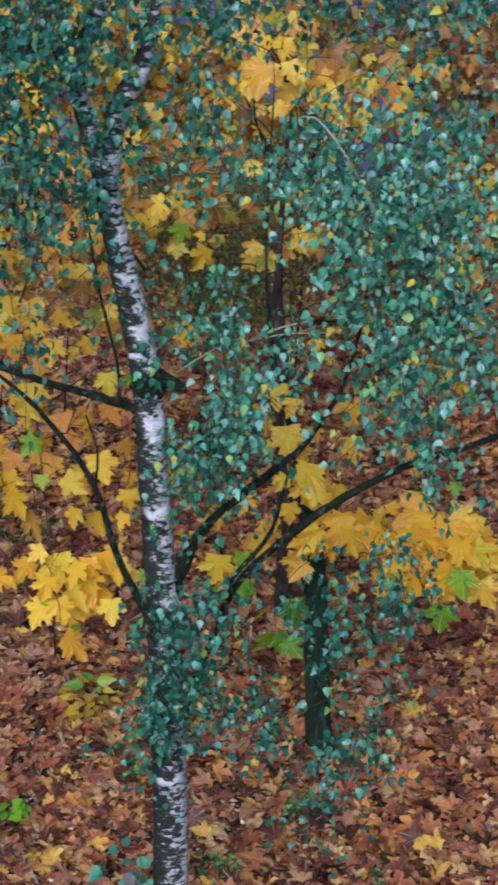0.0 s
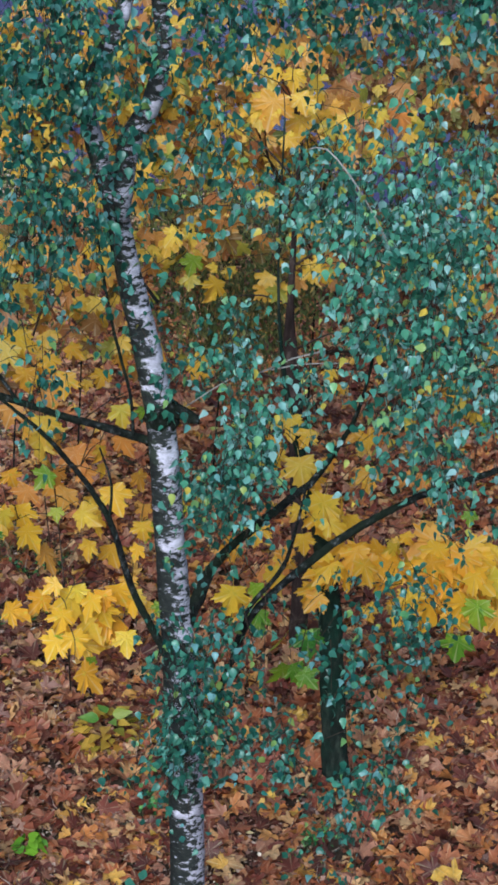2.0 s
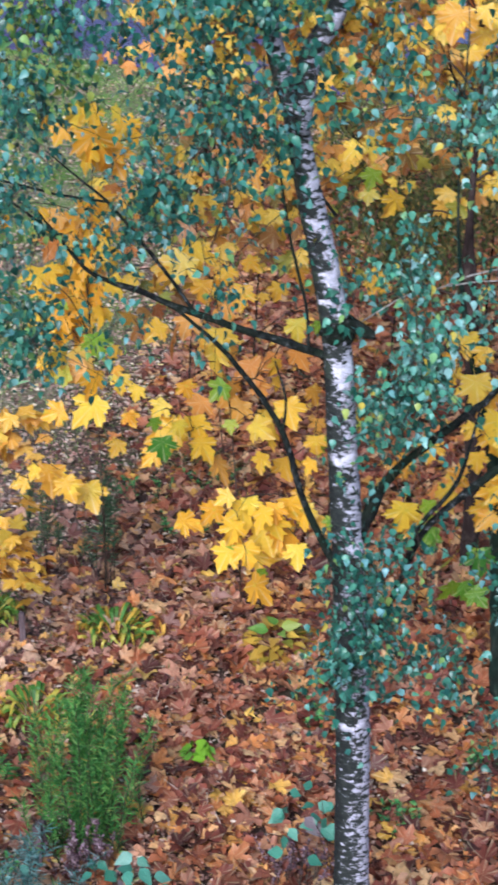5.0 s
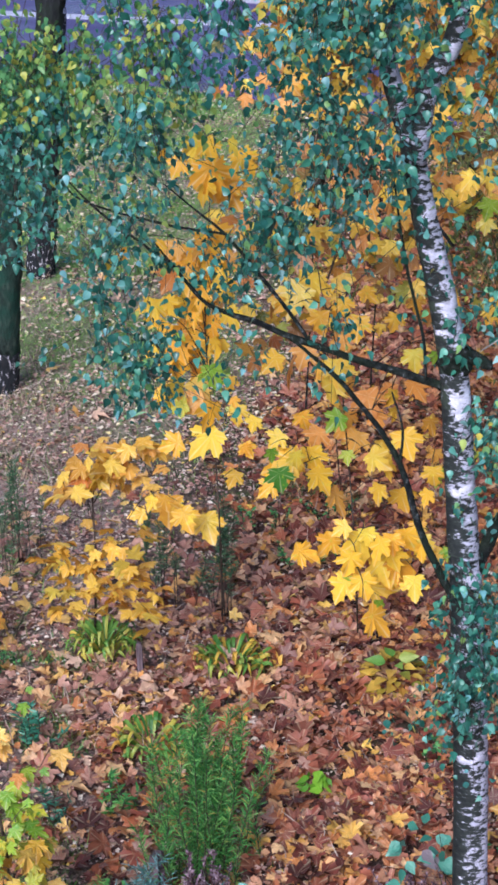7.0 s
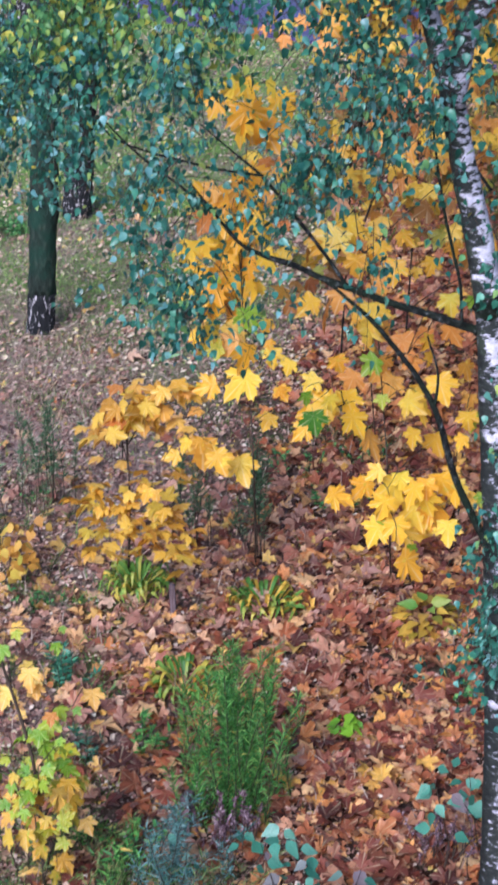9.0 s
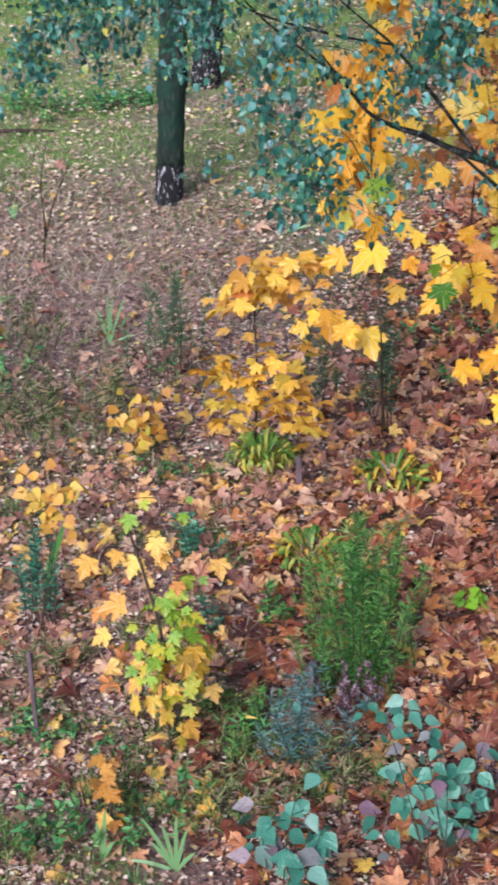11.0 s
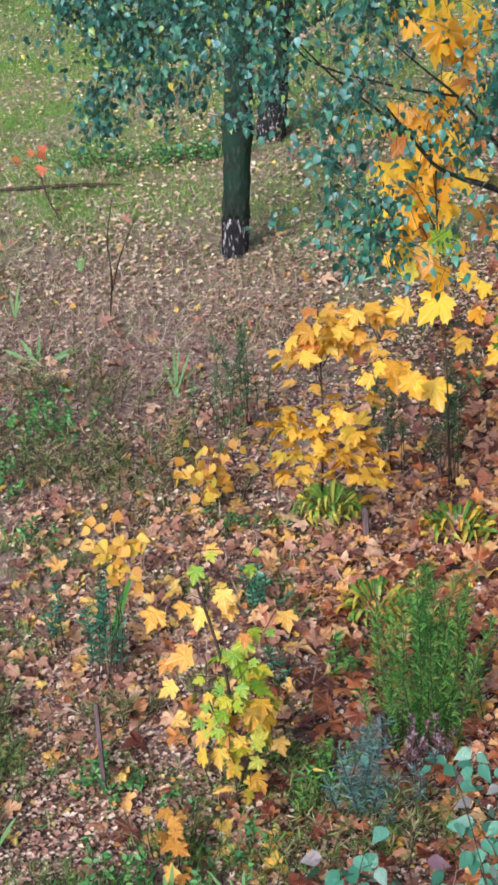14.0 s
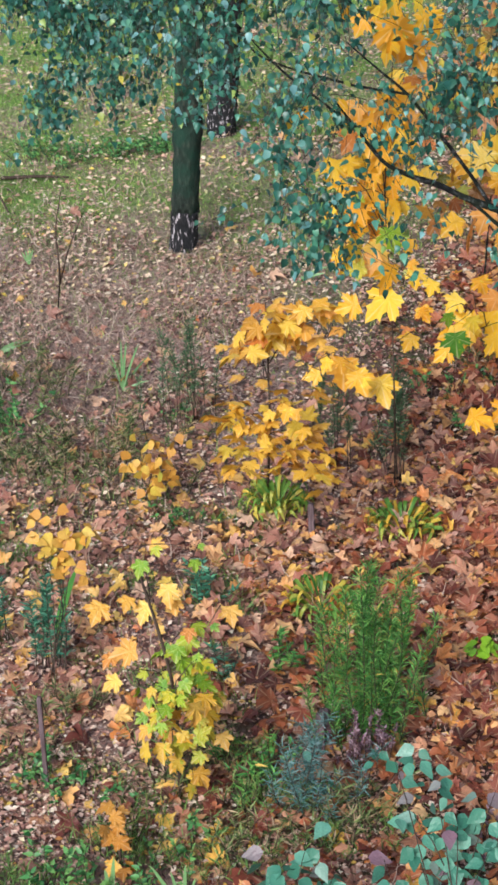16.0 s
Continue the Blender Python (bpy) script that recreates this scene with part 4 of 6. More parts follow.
leaves_at(maple_1, [(0.167, 8.2, 1.489, 0.154, 10), (0.054, 8.2, 1.567, 0.129, -10), (-0.403, 8.2, 2.236, 0.15, -30), (-0.149, 8.2, 2.087, 0.199, 0), (-0.125, 8.2, 2.177, 0.169, 10), (0.278, 8.2, 1.927, 0.122, 20), (0.282, 8.2, 1.784, 0.123, 0), (-0.248, 8.2, 2.477, 0.22, -10), (-0.204, 8.2, 2.378, 0.149, 0), (0.204, 8.2, 2.446, 0.11, 10), (0.111, 8.2, 2.358, 0.11, -20), (0.075, 8.2, 1.753, 0.123, 40), (0.331, 8.2, 1.344, 0.115, -20), (0.05, 8.2, 1.805, 0.152, 50), (0.105, 8.2, 2.066, 0.102, 0), (-0.367, 8.2, 2.413, 0.12, -40)], mat_gold, more=0.55)
leaves_at(maple_1, [(-0.332, 8.25, 2.169, 0.194, -20), (-0.22, 8.25, 1.807, 0.148, -20), (-0.048, 8.25, 1.784, 0.153, -20), (-0.119, 8.25, 1.556, 0.179, 30), (0.009, 8.25, 2.021, 0.176, 20), (0.215, 8.25, 2.05, 0.151, 30), (-0.075, 8.25, 1.941, 0.122, -10), (-0.103, 8.25, 2.275, 0.135, 20), (0.047, 8.25, 1.943, 0.113, 30), (0.294, 8.25, 1.817, 0.099, 0)], mat_orange, more=0.55)
leaves_at(maple_1, [(-0.081, 8, 1.804, 0.082, 0), (0.302, 8, 1.76, 0.111, 10), (0.361, 8, 1.368, 0.083, 0), (-0.062, 8, 1.277, 0.098, 20), (0.062, 8, 1.145, 0.084, 0), (-0.131, 8, 1.995, 0.129, -40), (-0.393, 8, 1.9, 0.081, 10), (0.273, 8, 2.339, 0.07, 0)], mat_lime)
leaves_at(maple_1, [(-0.36, 7.8, 1.782, 0.146, 0)], mat_green)

M2 = [(*(-0.78, 10.11, 0), 0.004), (-0.695, 8.9, 1.082, 0.004), (-0.717, 8.9, 1.575, 0.003), (-0.751, 8.9, 2.078, 0.003), (-0.733, 8.9, 2.563, 0.002), (-0.703, 8.9, 2.98, 0.001)]
maple_2 = maple(M2[0][:3], M2, "tall thin maple sapling with golden leaves beside the birch limb")
leaves_at(maple_2, [(-0.782, 8.8, 2.989, 0.151, -30), (-0.694, 8.8, 3.028, 0.151, 20), (-0.595, 8.8, 3.008, 0.126, 30), (-0.696, 8.8, 2.875, 0.233, 0), (-0.621, 8.8, 2.773, 0.208, 20), (-0.734, 8.8, 2.824, 0.182, -10), (-0.821, 8.8, 2.912, 0.126, -60), (-0.749, 8.8, 1.613, 0.237, -60), (-0.603, 8.8, 1.714, 0.131, 0), (-0.551, 8.8, 1.56, 0.105, 30), (-0.641, 8.8, 1.838, 0.104, -20)], mat_yellow, more=0.45)
leaves_at(maple_2, [(-0.948, 8.85, 1.801, 0.121, -10), (-0.899, 8.85, 1.605, 0.148, -80), (-1.181, 8.85, 2.439, 0.114, -5), (-1.127, 8.85, 2.453, 0.093, 10), (-0.756, 8.85, 2.418, 0.258, -20), (-0.833, 8.85, 2.47, 0.154, -80), (-0.809, 8.85, 2.35, 0.16, -20), (-0.785, 8.85, 2.203, 0.213, 0), (-0.721, 8.85, 2.122, 0.161, 10), (-0.85, 8.85, 2.202, 0.135, -20), (-0.866, 8.85, 1.983, 0.241, -10), (-0.774, 8.85, 2.026, 0.214, 10), (-0.881, 8.85, 1.872, 0.215, -20), (-0.789, 8.85, 1.846, 0.163, 20), (-0.695, 8.85, 2.04, 0.135, 30), (-0.725, 8.85, 1.735, 0.19, 0), (-0.917, 8.85, 2.064, 0.136, -30), (-0.971, 8.85, 1.981, 0.12, -40)], mat_yellow, more=0.45)
leaves_at(maple_2, [(-0.631, 8.9, 2.405, 0.129, 60), (-0.656, 8.9, 2.538, 0.103, 10), (-0.759, 8.9, 2.523, 0.129, -30), (-0.888, 8.9, 2.508, 0.129, -60), (-0.45, 8.9, 3.359, 0.151, 10), (-0.35, 8.9, 3.248, 0.116, 30), (-0.475, 8.9, 3.26, 0.101, -20), (-0.55, 8.9, 3.209, 0.091, 0), (-0.375, 8.9, 3.16, 0.116, 20), (-0.7, 8.9, 3.208, 0.086, -10), (0.027, 8.9, 2.986, 0.127, 0), (0.007, 8.9, 2.703, 0.133, 10)], mat_orange, more=0.45)
leaves_at(maple_2, [(-0.696, 8.75, 1.959, 0.171, 10), (-0.874, 8.75, 1.769, 0.13, -80), (-0.855, 8.75, 2.125, 0.077, 0)], mat_lime)
spray(maple_2, [(-0.9, 8.9, 1.98, 0.1, 0.1, 5, 0.13), (-0.94, 8.9, 2.17, 0.08, 0.08, 4, 0.13), (-0.78, 8.9, 2.42, 0.14, 0.09, 5, 0.13), (-0.7, 8.9, 2.24, 0.1, 0.1, 4, 0.13)], mat_yellow)
spray(maple_2, [(-0.85, 8.95, 1.8, 0.16, 0.12, 5, 0.12), (-0.8, 8.95, 2.3, 0.16, 0.12, 4, 0.12)], mat_apricot)

M3 = [(*(-1.47, 9.94, 0), 0.007), (-1.359, 9.3, 0.735, 0.006), (-1.364, 9.3, 1.045, 0.005), (-1.373, 9.3, 1.379, 0.003)]
maple_3 = maple(M3[0][:3], M3, "low maple sapling with layered apricot-gold leaves over litter")
leaves_at(maple_3, [(-1.417, 9.25, 1.353, 0.173, -20), (-1.304, 9.25, 1.37, 0.145, 20), (-1.195, 9.25, 1.282, 0.308, -60), (-1.452, 9.25, 1.171, 0.259, -50), (-1.268, 9.25, 1.175, 0.236, -10), (-1.205, 9.25, 1.116, 0.174, 20), (-1.428, 9.25, 1.05, 0.175, 0), (-1.053, 9.25, 1.36, 0.145, 20), (-1.389, 9.25, 0.943, 0.148, 10), (-1.515, 9.25, 1.002, 0.148, -40), (-1.112, 9.25, 1.224, 0.196, -40), (-1.538, 9.25, 1.124, 0.17, -60), (-1.308, 9.25, 1.25, 0.196, -30), (-1.028, 9.25, 1.225, 0.14, 30)], mat_apricot, 1.25, 1.0, 0.8)
leaves_at(maple_3, [(-0.947, 9, 1.255, 0.104, 0), (-1.029, 9, 1.224, 0.115, -30), (-0.963, 9, 1.106, 0.23, 0), (-0.852, 9, 1.183, 0.169, 20), (-0.757, 9, 1.081, 0.197, 20), (-0.641, 9, 1.3, 0.125, -30), (-1.1, 9, 1.133, 0.115, -80), (-1.2, 9, 1.026, 0.116, -20)], mat_gold)
with_line(maple_3, M3)
spray(maple_3, [(-1.33, 9.25, 1.25, 0.12, 0.07, 12, 0.13), (-1.44, 9.25, 1.16, 0.1, 0.06, 9, 0.12), (-1.13, 9.25, 1.33, 0.1, 0.05, 7, 0.12)], mat_dull_yellow, face=0.3, up=0.9, wild=0.35, droop=0.4)
spray(maple_3, [(-1.46, 9.2, 0.78, 0.18, 0.07, 26, 0.09), (-1.21, 9.2, 0.86, 0.15, 0.07, 20, 0.088), (-1.31, 9.1, 0.7, 0.24, 0.08, 34, 0.088), (-1.45, 9.1, 0.58, 0.15, 0.09, 20, 0.085), (-1.15, 9.1, 0.66, 0.15, 0.13, 26, 0.088), (-1.06, 9, 0.56, 0.09, 0.05, 10, 0.09)], mat_dull_yellow, face=-0.28, up=1.0, wild=0.24, droop=0.1)

# maple with the mossy trunk
M4 = [(1.305, 8.96, -0.06, 0.1), (1.298, 8.96, 0.04, 0.076), (1.285, 8.95, 0.174, 0.066), (1.248, 8.95, 0.737, 0.061), (1.213, 8.95, 1.099, 0.055), (1.154, 8.95, 1.452, 0.04), (0.995, 8.95, 2.017, 0.016), (0.931, 8.95, 2.585, 0.006), (0.937, 8.95, 3.354, 0.004)]
maple_4 = maple((1.3, 8.96, 0), M4, "young maple with a dark mossy trunk and golden autumn leaves", "maple_tree", mat_moss_bark, "maple tree", "maple trees")
leaves_at(maple_4, [(0.717, 8.6, 1.176, 0.2, 0), (1.66, 8.6, 1.365, 0.29, -60), (1.792, 8.6, 1.378, 0.19, 10), (1.852, 8.6, 1.263, 0.245, 20), (1.648, 8.6, 1.107, 0.272, 0), (1.779, 8.6, 1.149, 0.219, -20), (1.84, 8.6, 1.032, 0.269, 10), (1.163, 8.6, 1.257, 0.237, -60), (1.269, 8.6, 1.241, 0.158, 10), (1.101, 8.6, 1.143, 0.164, -20), (1.535, 8.6, 1.224, 0.164, -30), (1.475, 8.6, 1.367, 0.137, 0), (1.291, 8.6, 1.355, 0.189, -10), (1.124, 8.6, 1.609, 0.239, -10), (1.154, 8.6, 1.497, 0.214, 10), (1.975, 8.6, 1.233, 0.24, 10)], mat_yellow, more=0.9)
leaves_at(maple_4, [(0.851, 8.7, 1.416, 0.163, -20), (0.907, 8.7, 1.316, 0.19, 10), (1.063, 8.7, 1.4, 0.137, 0), (1.213, 8.7, 1.653, 0.136, 10), (0.877, 8.7, 1.931, 0.16, -30), (0.993, 8.7, 1.958, 0.16, 0), (1.024, 8.7, 1.807, 0.213, 10), (1.34, 8.7, 1.75, 0.162, 0), (1.4, 8.7, 0.992, 0.108, 10), (1.443, 8.7, 1.224, 0.139, 30), (1.714, 8.7, 1.193, 0.167, 20), (1.919, 8.7, 1.363, 0.161, -20), (1.018, 8.7, 1.57, 0.11, -30), (1.994, 8.7, 1.043, 0.217, 20), (1.105, 8.7, 1.709, 0.13, 0), (1.27, 8.7, 1.54, 0.132, 30)], mat_gold, more=0.9)
leaves_at(maple_4, [(0.897, 9.2, 3.356, 0.222, -15), (1.039, 9.2, 3.383, 0.139, 20), (0.997, 9.2, 3.486, 0.138, 0), (1.043, 9.2, 3.253, 0.16, 0), (0.833, 9.2, 3.33, 0.115, -40), (1.237, 9.2, 3.294, 0.11, 0), (1.267, 9.2, 3.203, 0.116, 10), (0.654, 9.2, 2.488, 0.16, -20), (0.733, 9.2, 2.543, 0.096, 10), (1.119, 9.2, 2.571, 0.141, -60), (1.187, 9.2, 2.544, 0.118, 10), (1.806, 9.2, 2.545, 0.165, -20), (1.756, 9.2, 2.476, 0.119, -50), (1.393, 9.2, 3.321, 0.116, 0), (0.764, 9.2, 3.484, 0.07, 0), (1.218, 9.2, 2.069, 0.1, 0)], mat_gold, more=0.9)
leaves_at(maple_4, [(1.5, 9.3, 3.317, 0.192, 20), (1.845, 9.3, 2.657, 0.141, 0), (1.48, 9.3, 1.717, 0.139, 0), (1.043, 9.3, 0.97, 0.176, 20), (1.717, 9.3, 1.479, 0.14, 0), (1.758, 9.3, 1.237, 0.142, -10), (1.135, 9.3, 3.562, 0.106, 20), (1.88, 9.3, 3.412, 0.123, 0), (0.797, 9.3, 3.532, 0.105, -20), (1.328, 9.3, 3.316, 0.122, 10), (1.894, 9.3, 2.74, 0.125, 20), (1.331, 9.3, 1.951, 0.11, 0)], mat_orange, more=0.9)
leaves_at(maple_4, [(0.939, 8.4, 1.037, 0.161, -40), (0.946, 8.4, 0.808, 0.163, -30), (0.801, 8.4, 1.361, 0.133, 0), (0.818, 8.4, 1.194, 0.134, -20), (1.848, 8.4, 1.152, 0.189, 10), (1.704, 8.4, 2.67, 0.114, 0), (0.498, 8.4, 2.831, 0.121, -20), (0.477, 8.4, 1.693, 0.076, 0), (1.787, 8.4, 2.139, 0.091, 0), (1.793, 8.4, 1.614, 0.093, 0)], mat_lime)
leaves_at(maple_4, [(1.055, 8.4, 1.064, 0.187, 10), (1.034, 8.4, 0.987, 0.136, 30), (1.03, 8.4, 0.792, 0.163, 20), (1.751, 8.4, 1.011, 0.19, 0), (0.832, 8.4, 1.137, 0.129, 10)], mat_green)

spray(maple_4, [(1.52, 8.65, 1.27, 0.16, 0.08, 9, 0.15), (1.72, 8.62, 1.3, 0.14, 0.1, 9, 0.17), (1.88, 8.65, 1.16, 0.16, 0.13, 12, 0.17), (1.3, 8.65, 1.3, 0.12, 0.07, 6, 0.14)], mat_yellow)

# maple on the other side of the birch
M5 = [(*(-0.11, 10.45, 0), 0.004), (-0.103, 8.6, 1.285, 0.003), (-0.15, 8.6, 1.81, 0.003), (-0.207, 8.6, 2.368, 0.002)]
maple_5 = maple(M5[0][:3], M5, "thin maple sapling with orange and yellow leaves before litter")
spray(maple_5, [(0.48, 8.9, 2.17, 0.07, 0.04, 2, 0.13), (0.51, 9, 1.46, 0.03, 0.08, 2, 0.11), (0.35, 8.5, 1.21, 0.03, 0.03, 1, 0.11), (0.54, 9.6, 2.58, 0.07, 0.08, 3, 0.11), (-0.01, 9.4, 2.6, 0.08, 0.05, 2, 0.12), (0.05, 9.6, 2.84, 0.05, 0.03, 2, 0.12)], mat_gold)

# sapling with the greenest leaves, and the clumps round it
M6 = [(*(-1.43, 7.03, 0), 0.008), (-1.436, 7, 0.527, 0.008), (-1.489, 7, 0.821, 0.007), (-1.543, 7, 1.028, 0.006), (-1.575, 7, 1.169, 0.005)]
maple_6 = maple(M6[0][:3], M6, "small maple sapling with lime-green and yellow leaves on a bare stem")
leaves_at(maple_6, [(-1.383, 6.95, 0.756, 0.14, 0), (-1.478, 6.95, 0.705, 0.079, -20), (-1.399, 6.95, 0.642, 0.104, 0), (-1.568, 6.95, 0.44, 0.08, -40), (-1.52, 6.95, 0.553, 0.079, 0), (-1.475, 6.95, 0.515, 0.08, 10), (-1.512, 6.95, 1.229, 0.108, -10), (-1.309, 6.95, 1.21, 0.071, 20), (-1.421, 6.88, 0.644, 0.085, -20), (-1.34, 6.9, 0.73, 0.085, 30), (-1.45, 6.88, 0.507, 0.074, 0), (-1.36, 6.86, 0.647, 0.08, 10), (-1.292, 6.9, 0.773, 0.066, 30), (-1.512, 6.88, 0.448, 0.068, -30)], mat_lime, 0.45, 0.9, 0.95)
leaves_at(maple_6, [(-1.324, 6.9, 0.543, 0.171, 20), (-1.473, 6.9, 0.327, 0.156, 10), (-1.374, 6.9, 0.444, 0.098, 0), (-1.494, 6.9, 0.653, 0.092, -30), (-1.392, 6.9, 0.593, 0.097, 0), (-1.32, 6.9, 0.324, 0.113, -60), (-1.336, 6.9, 0.205, 0.114, 0), (-1.304, 6.9, 0.422, 0.105, 20), (-1.444, 6.9, 0.467, 0.086, -20)], mat_lime_gold, 0.5, 0.9, 0.74)
leaves_at(maple_6, [(-1.548, 7, 0.91, 0.142, 0), (-1.413, 7, 1.1, 0.14, 10), (-1.393, 7, 1.024, 0.096, 0), (-1.304, 7, 0.591, 0.145, 20), (-1.267, 7, 0.498, 0.122, 10), (-1.59, 7, 0.28, 0.12, -30), (-1.25, 7, 0.263, 0.119, 20), (-1.365, 7, 0.829, 0.092, 0)], mat_apricot, 0.45, 0.5, 0.9)
leaves_at(maple_6, [(-1.733, 7.05, 0.924, 0.144, -20), (-1.669, 7.05, 1.02, 0.115, -40), (-1.652, 7.05, 0.687, 0.169, -60), (-1.741, 7.05, 0.586, 0.099, -20), (-1.222, 7.05, 0.821, 0.129, 10), (-1.679, 7.05, 0.618, 0.118, -30), (-1.614, 7.05, 0.957, 0.102, 0)], mat_apricot, 0.7, 0.3)
spray(maple_6, [(-1.4, 6.92, 0.64, 0.11, 0.13, 13, 0.08)], mat_lime, 0.25, 1.0, 0.35, 0.35)
spray(maple_6, [(-1.38, 6.95, 0.46, 0.13, 0.13, 16, 0.078)], mat_lime_gold, 0.25, 1.0, 0.35, 0.35)
spray(maple_6, [(-1.41, 6.97, 0.38, 0.14, 0.09, 5, 0.09), (-1.38, 7, 0.14, 0.08, 0.05, 3, 0.09)], mat_dull_yellow)
spray(maple_6, [(-1.31, 7.02, 0.52, 0.06, 0.14, 4, 0.1)], mat_gold)


# ---- shrubs and garden plants ----
def leafy_clump(name, place, sprigs, mat, leaf, label, category, group="", shape=3, spread=0.05, tilt=0.5, more=1, low=0.35):
    """Upright stems (x, y, z of the top, leaves on it), each with oval leaves along it."""
    clump = thing(name, place, label, category, group)
    for x, y, z, n in sprigs:
        a, b = np.array(place, float), np.array([x, y, z])
        m = a * 0.4 + b * 0.6 + np.array([0, 0, 0.04])
        a = a + rng.normal(size=3) * [0.07, 0.05, 0]
        m = a * 0.45 + b * 0.55 + rng.normal(size=3) * 0.03 + [0, 0, 0.04]
        part("stem", tube([(*a, 0.003), (*m, 0.0022), (*b, 0.001)], 4, 0, 0.08), mat_twig, clump)
        n = n * more
        for q in range(int(n)):
            k = low + (1 - low) * (q + 1) / n
            p = (a * (1 - k) ** 2 + 2 * m * k * (1 - k) + b * k * k) + rng.normal(size=3) * spread * 0.6
            ang = 2.4 * q + rng.uniform(0, 1)
            tip = np.array([math.cos(ang), math.sin(ang) * 0.7, -tilt]) + rng.normal(size=3) * 0.25
            nor = np.array([0, -0.6, 0.75]) + rng.normal(size=3) * 0.35
            one_leaf(clump, shape, mat, p, tip, nor, leaf * rng.uniform(0.75, 1.2))
    return clump


leafy_clump("broadleaf_shrub", (-0.8, 5.87, 0), [(-0.78, 6.2, 0.45, 5), (-0.9, 6.15, 0.32, 5), (-0.67, 6.15, 0.36, 5), (-0.78, 6, 0.29, 6), (-0.69, 6, 0.19, 5), (-0.94, 6.2, 0.33, 3)],
            mat_broad, 0.1, "broad blue-green leaved shrub at the litter's edge", "shrub", "broadleaf shrubs", more=1.8, low=0.6)
leafy_clump("broadleaf_shrub", (-0.27, 6.15, 0), [(-0.37, 6.7, 0.55, 5), (-0.5, 6.7, 0.49, 4), (-0.47, 6.6, 0.37, 4), (-0.25, 6.6, 0.39, 6), (-0.1, 6.6, 0.45, 5), (-0.39, 6.5, 0.21, 4), (-0.24, 6.5, 0.17, 4), (-0.07, 6.5, 0.34, 5), (-0.53, 6.5, 0.2, 3)],
            mat_broad, 0.082, "sparse shrub of bluish oval leaves turning purple", "shrub", "broadleaf shrubs", more=2.2, low=0.5)
leafy_clump("broadleaf_shrub", (0.37, 7.37, 0), [(0.16, 7.2, 0.55, 4), (0.32, 7.2, 0.55, 5), (0.07, 7.1, 0.42, 3), (0.25, 7.1, 0.53, 4)], mat_broad, 0.075, "low bluish shrub at the foot of the birch", "shrub", "broadleaf shrubs", more=1.5)
leafy_clump("broadleaf_shrub", (-0.64, 7.01, 0), [(-0.56, 7, 0.33, 3), (-0.41, 7, 0.37, 4), (-0.94, 7, 0.31, 3)], mat_broad, 0.07, "low sprig of bluish leaves in litter", "shrub", "broadleaf shrubs", more=1.5)
leafy_clump("yellow_shrub", (-2.09, 9.83, 0), [(-2.18, 9.8, 0.28, 6), (-2, 9.7, 0.37, 6), (-1.94, 9.6, 0.29, 6), (-2.08, 9.6, 0.21, 5)], mat_amber, 0.07, "small shrub with drooping amber yellow leaves", "shrub", "yellow shrubs", spread=0.1, tilt=0.9, more=2.6, shape=8)
leafy_clump("yellow_shrub", (-2.19, 7.86, 0), [(-2.24, 8, 0.74, 5), (-2.12, 8, 0.76, 6), (-2.17, 8, 0.67, 5), (-2.08, 8, 0.68, 4)], mat_amber, 0.07, "thin shrub with a tuft of yellow leaves", "shrub", "yellow shrubs", spread=0.09, tilt=0.3, low=0.88, shape=8, more=2.6)


def rosette(place, n, length, mat, label, high=0.05, shape=6, reach=0.1, heart=None):
    """Arching leaves from one root; heart: the material of the inner leaves."""
    plant = thing("hosta_plant", place, label, "plant", "arching plants")
    for q in range(n):
        a = 2.4 * q + rng.uniform(-0.4, 0.4)
        out = np.array([math.cos(a), math.sin(a), 0.0])
        k = math.sqrt((q + 0.5) / n)
        up = np.array([0, 0, 1.0]) + out * (0.6 * k - 0.35) + rng.normal(size=3) * 0.42
        base = np.array(place) + out * reach * k + [0, 0, high * (1 - k)]
        one_leaf(plant, shape, heart if heart and k < 0.3 else mat, base, out + [0, 0, 0.25 * (1 - k)], up, length * rng.uniform(0.75, 1.15))
    return plant


rosette((-1.39, 9.74, 0), 100, 0.185, mat_hosta_green, "low arching yellow-green plant in maple litter")
rosette((-0.69, 9.55, 0), 86, 0.195, mat_hosta, "low arching yellow-green plant with fading leaves")
rosette((-1.02, 8.67, 0), 76, 0.19, mat_hosta, "pale yellow-green tuft behind the feathery bush")
rosette((0.17, 9.5, 0), 56, 0.1, mat_hosta_broad, "broad-leaved plant, yellow with a green heart, beside the birch foot", 0.14, 5, 0.18, mat_hosta_green)
leafy_clump("seedling", (-0.205, 8.36, 0), [(-0.23, 8.3, 0.1, 5), (-0.17, 8.3, 0.12, 5), (-0.2, 8.28, 0.08, 4), (-0.24, 8.32, 0.06, 4), (-0.15, 8.34, 0.05, 4)], mat_seedling, 0.07, "small lime-green seedling in brown litter", "seedling", tilt=0.4, spread=0.03)


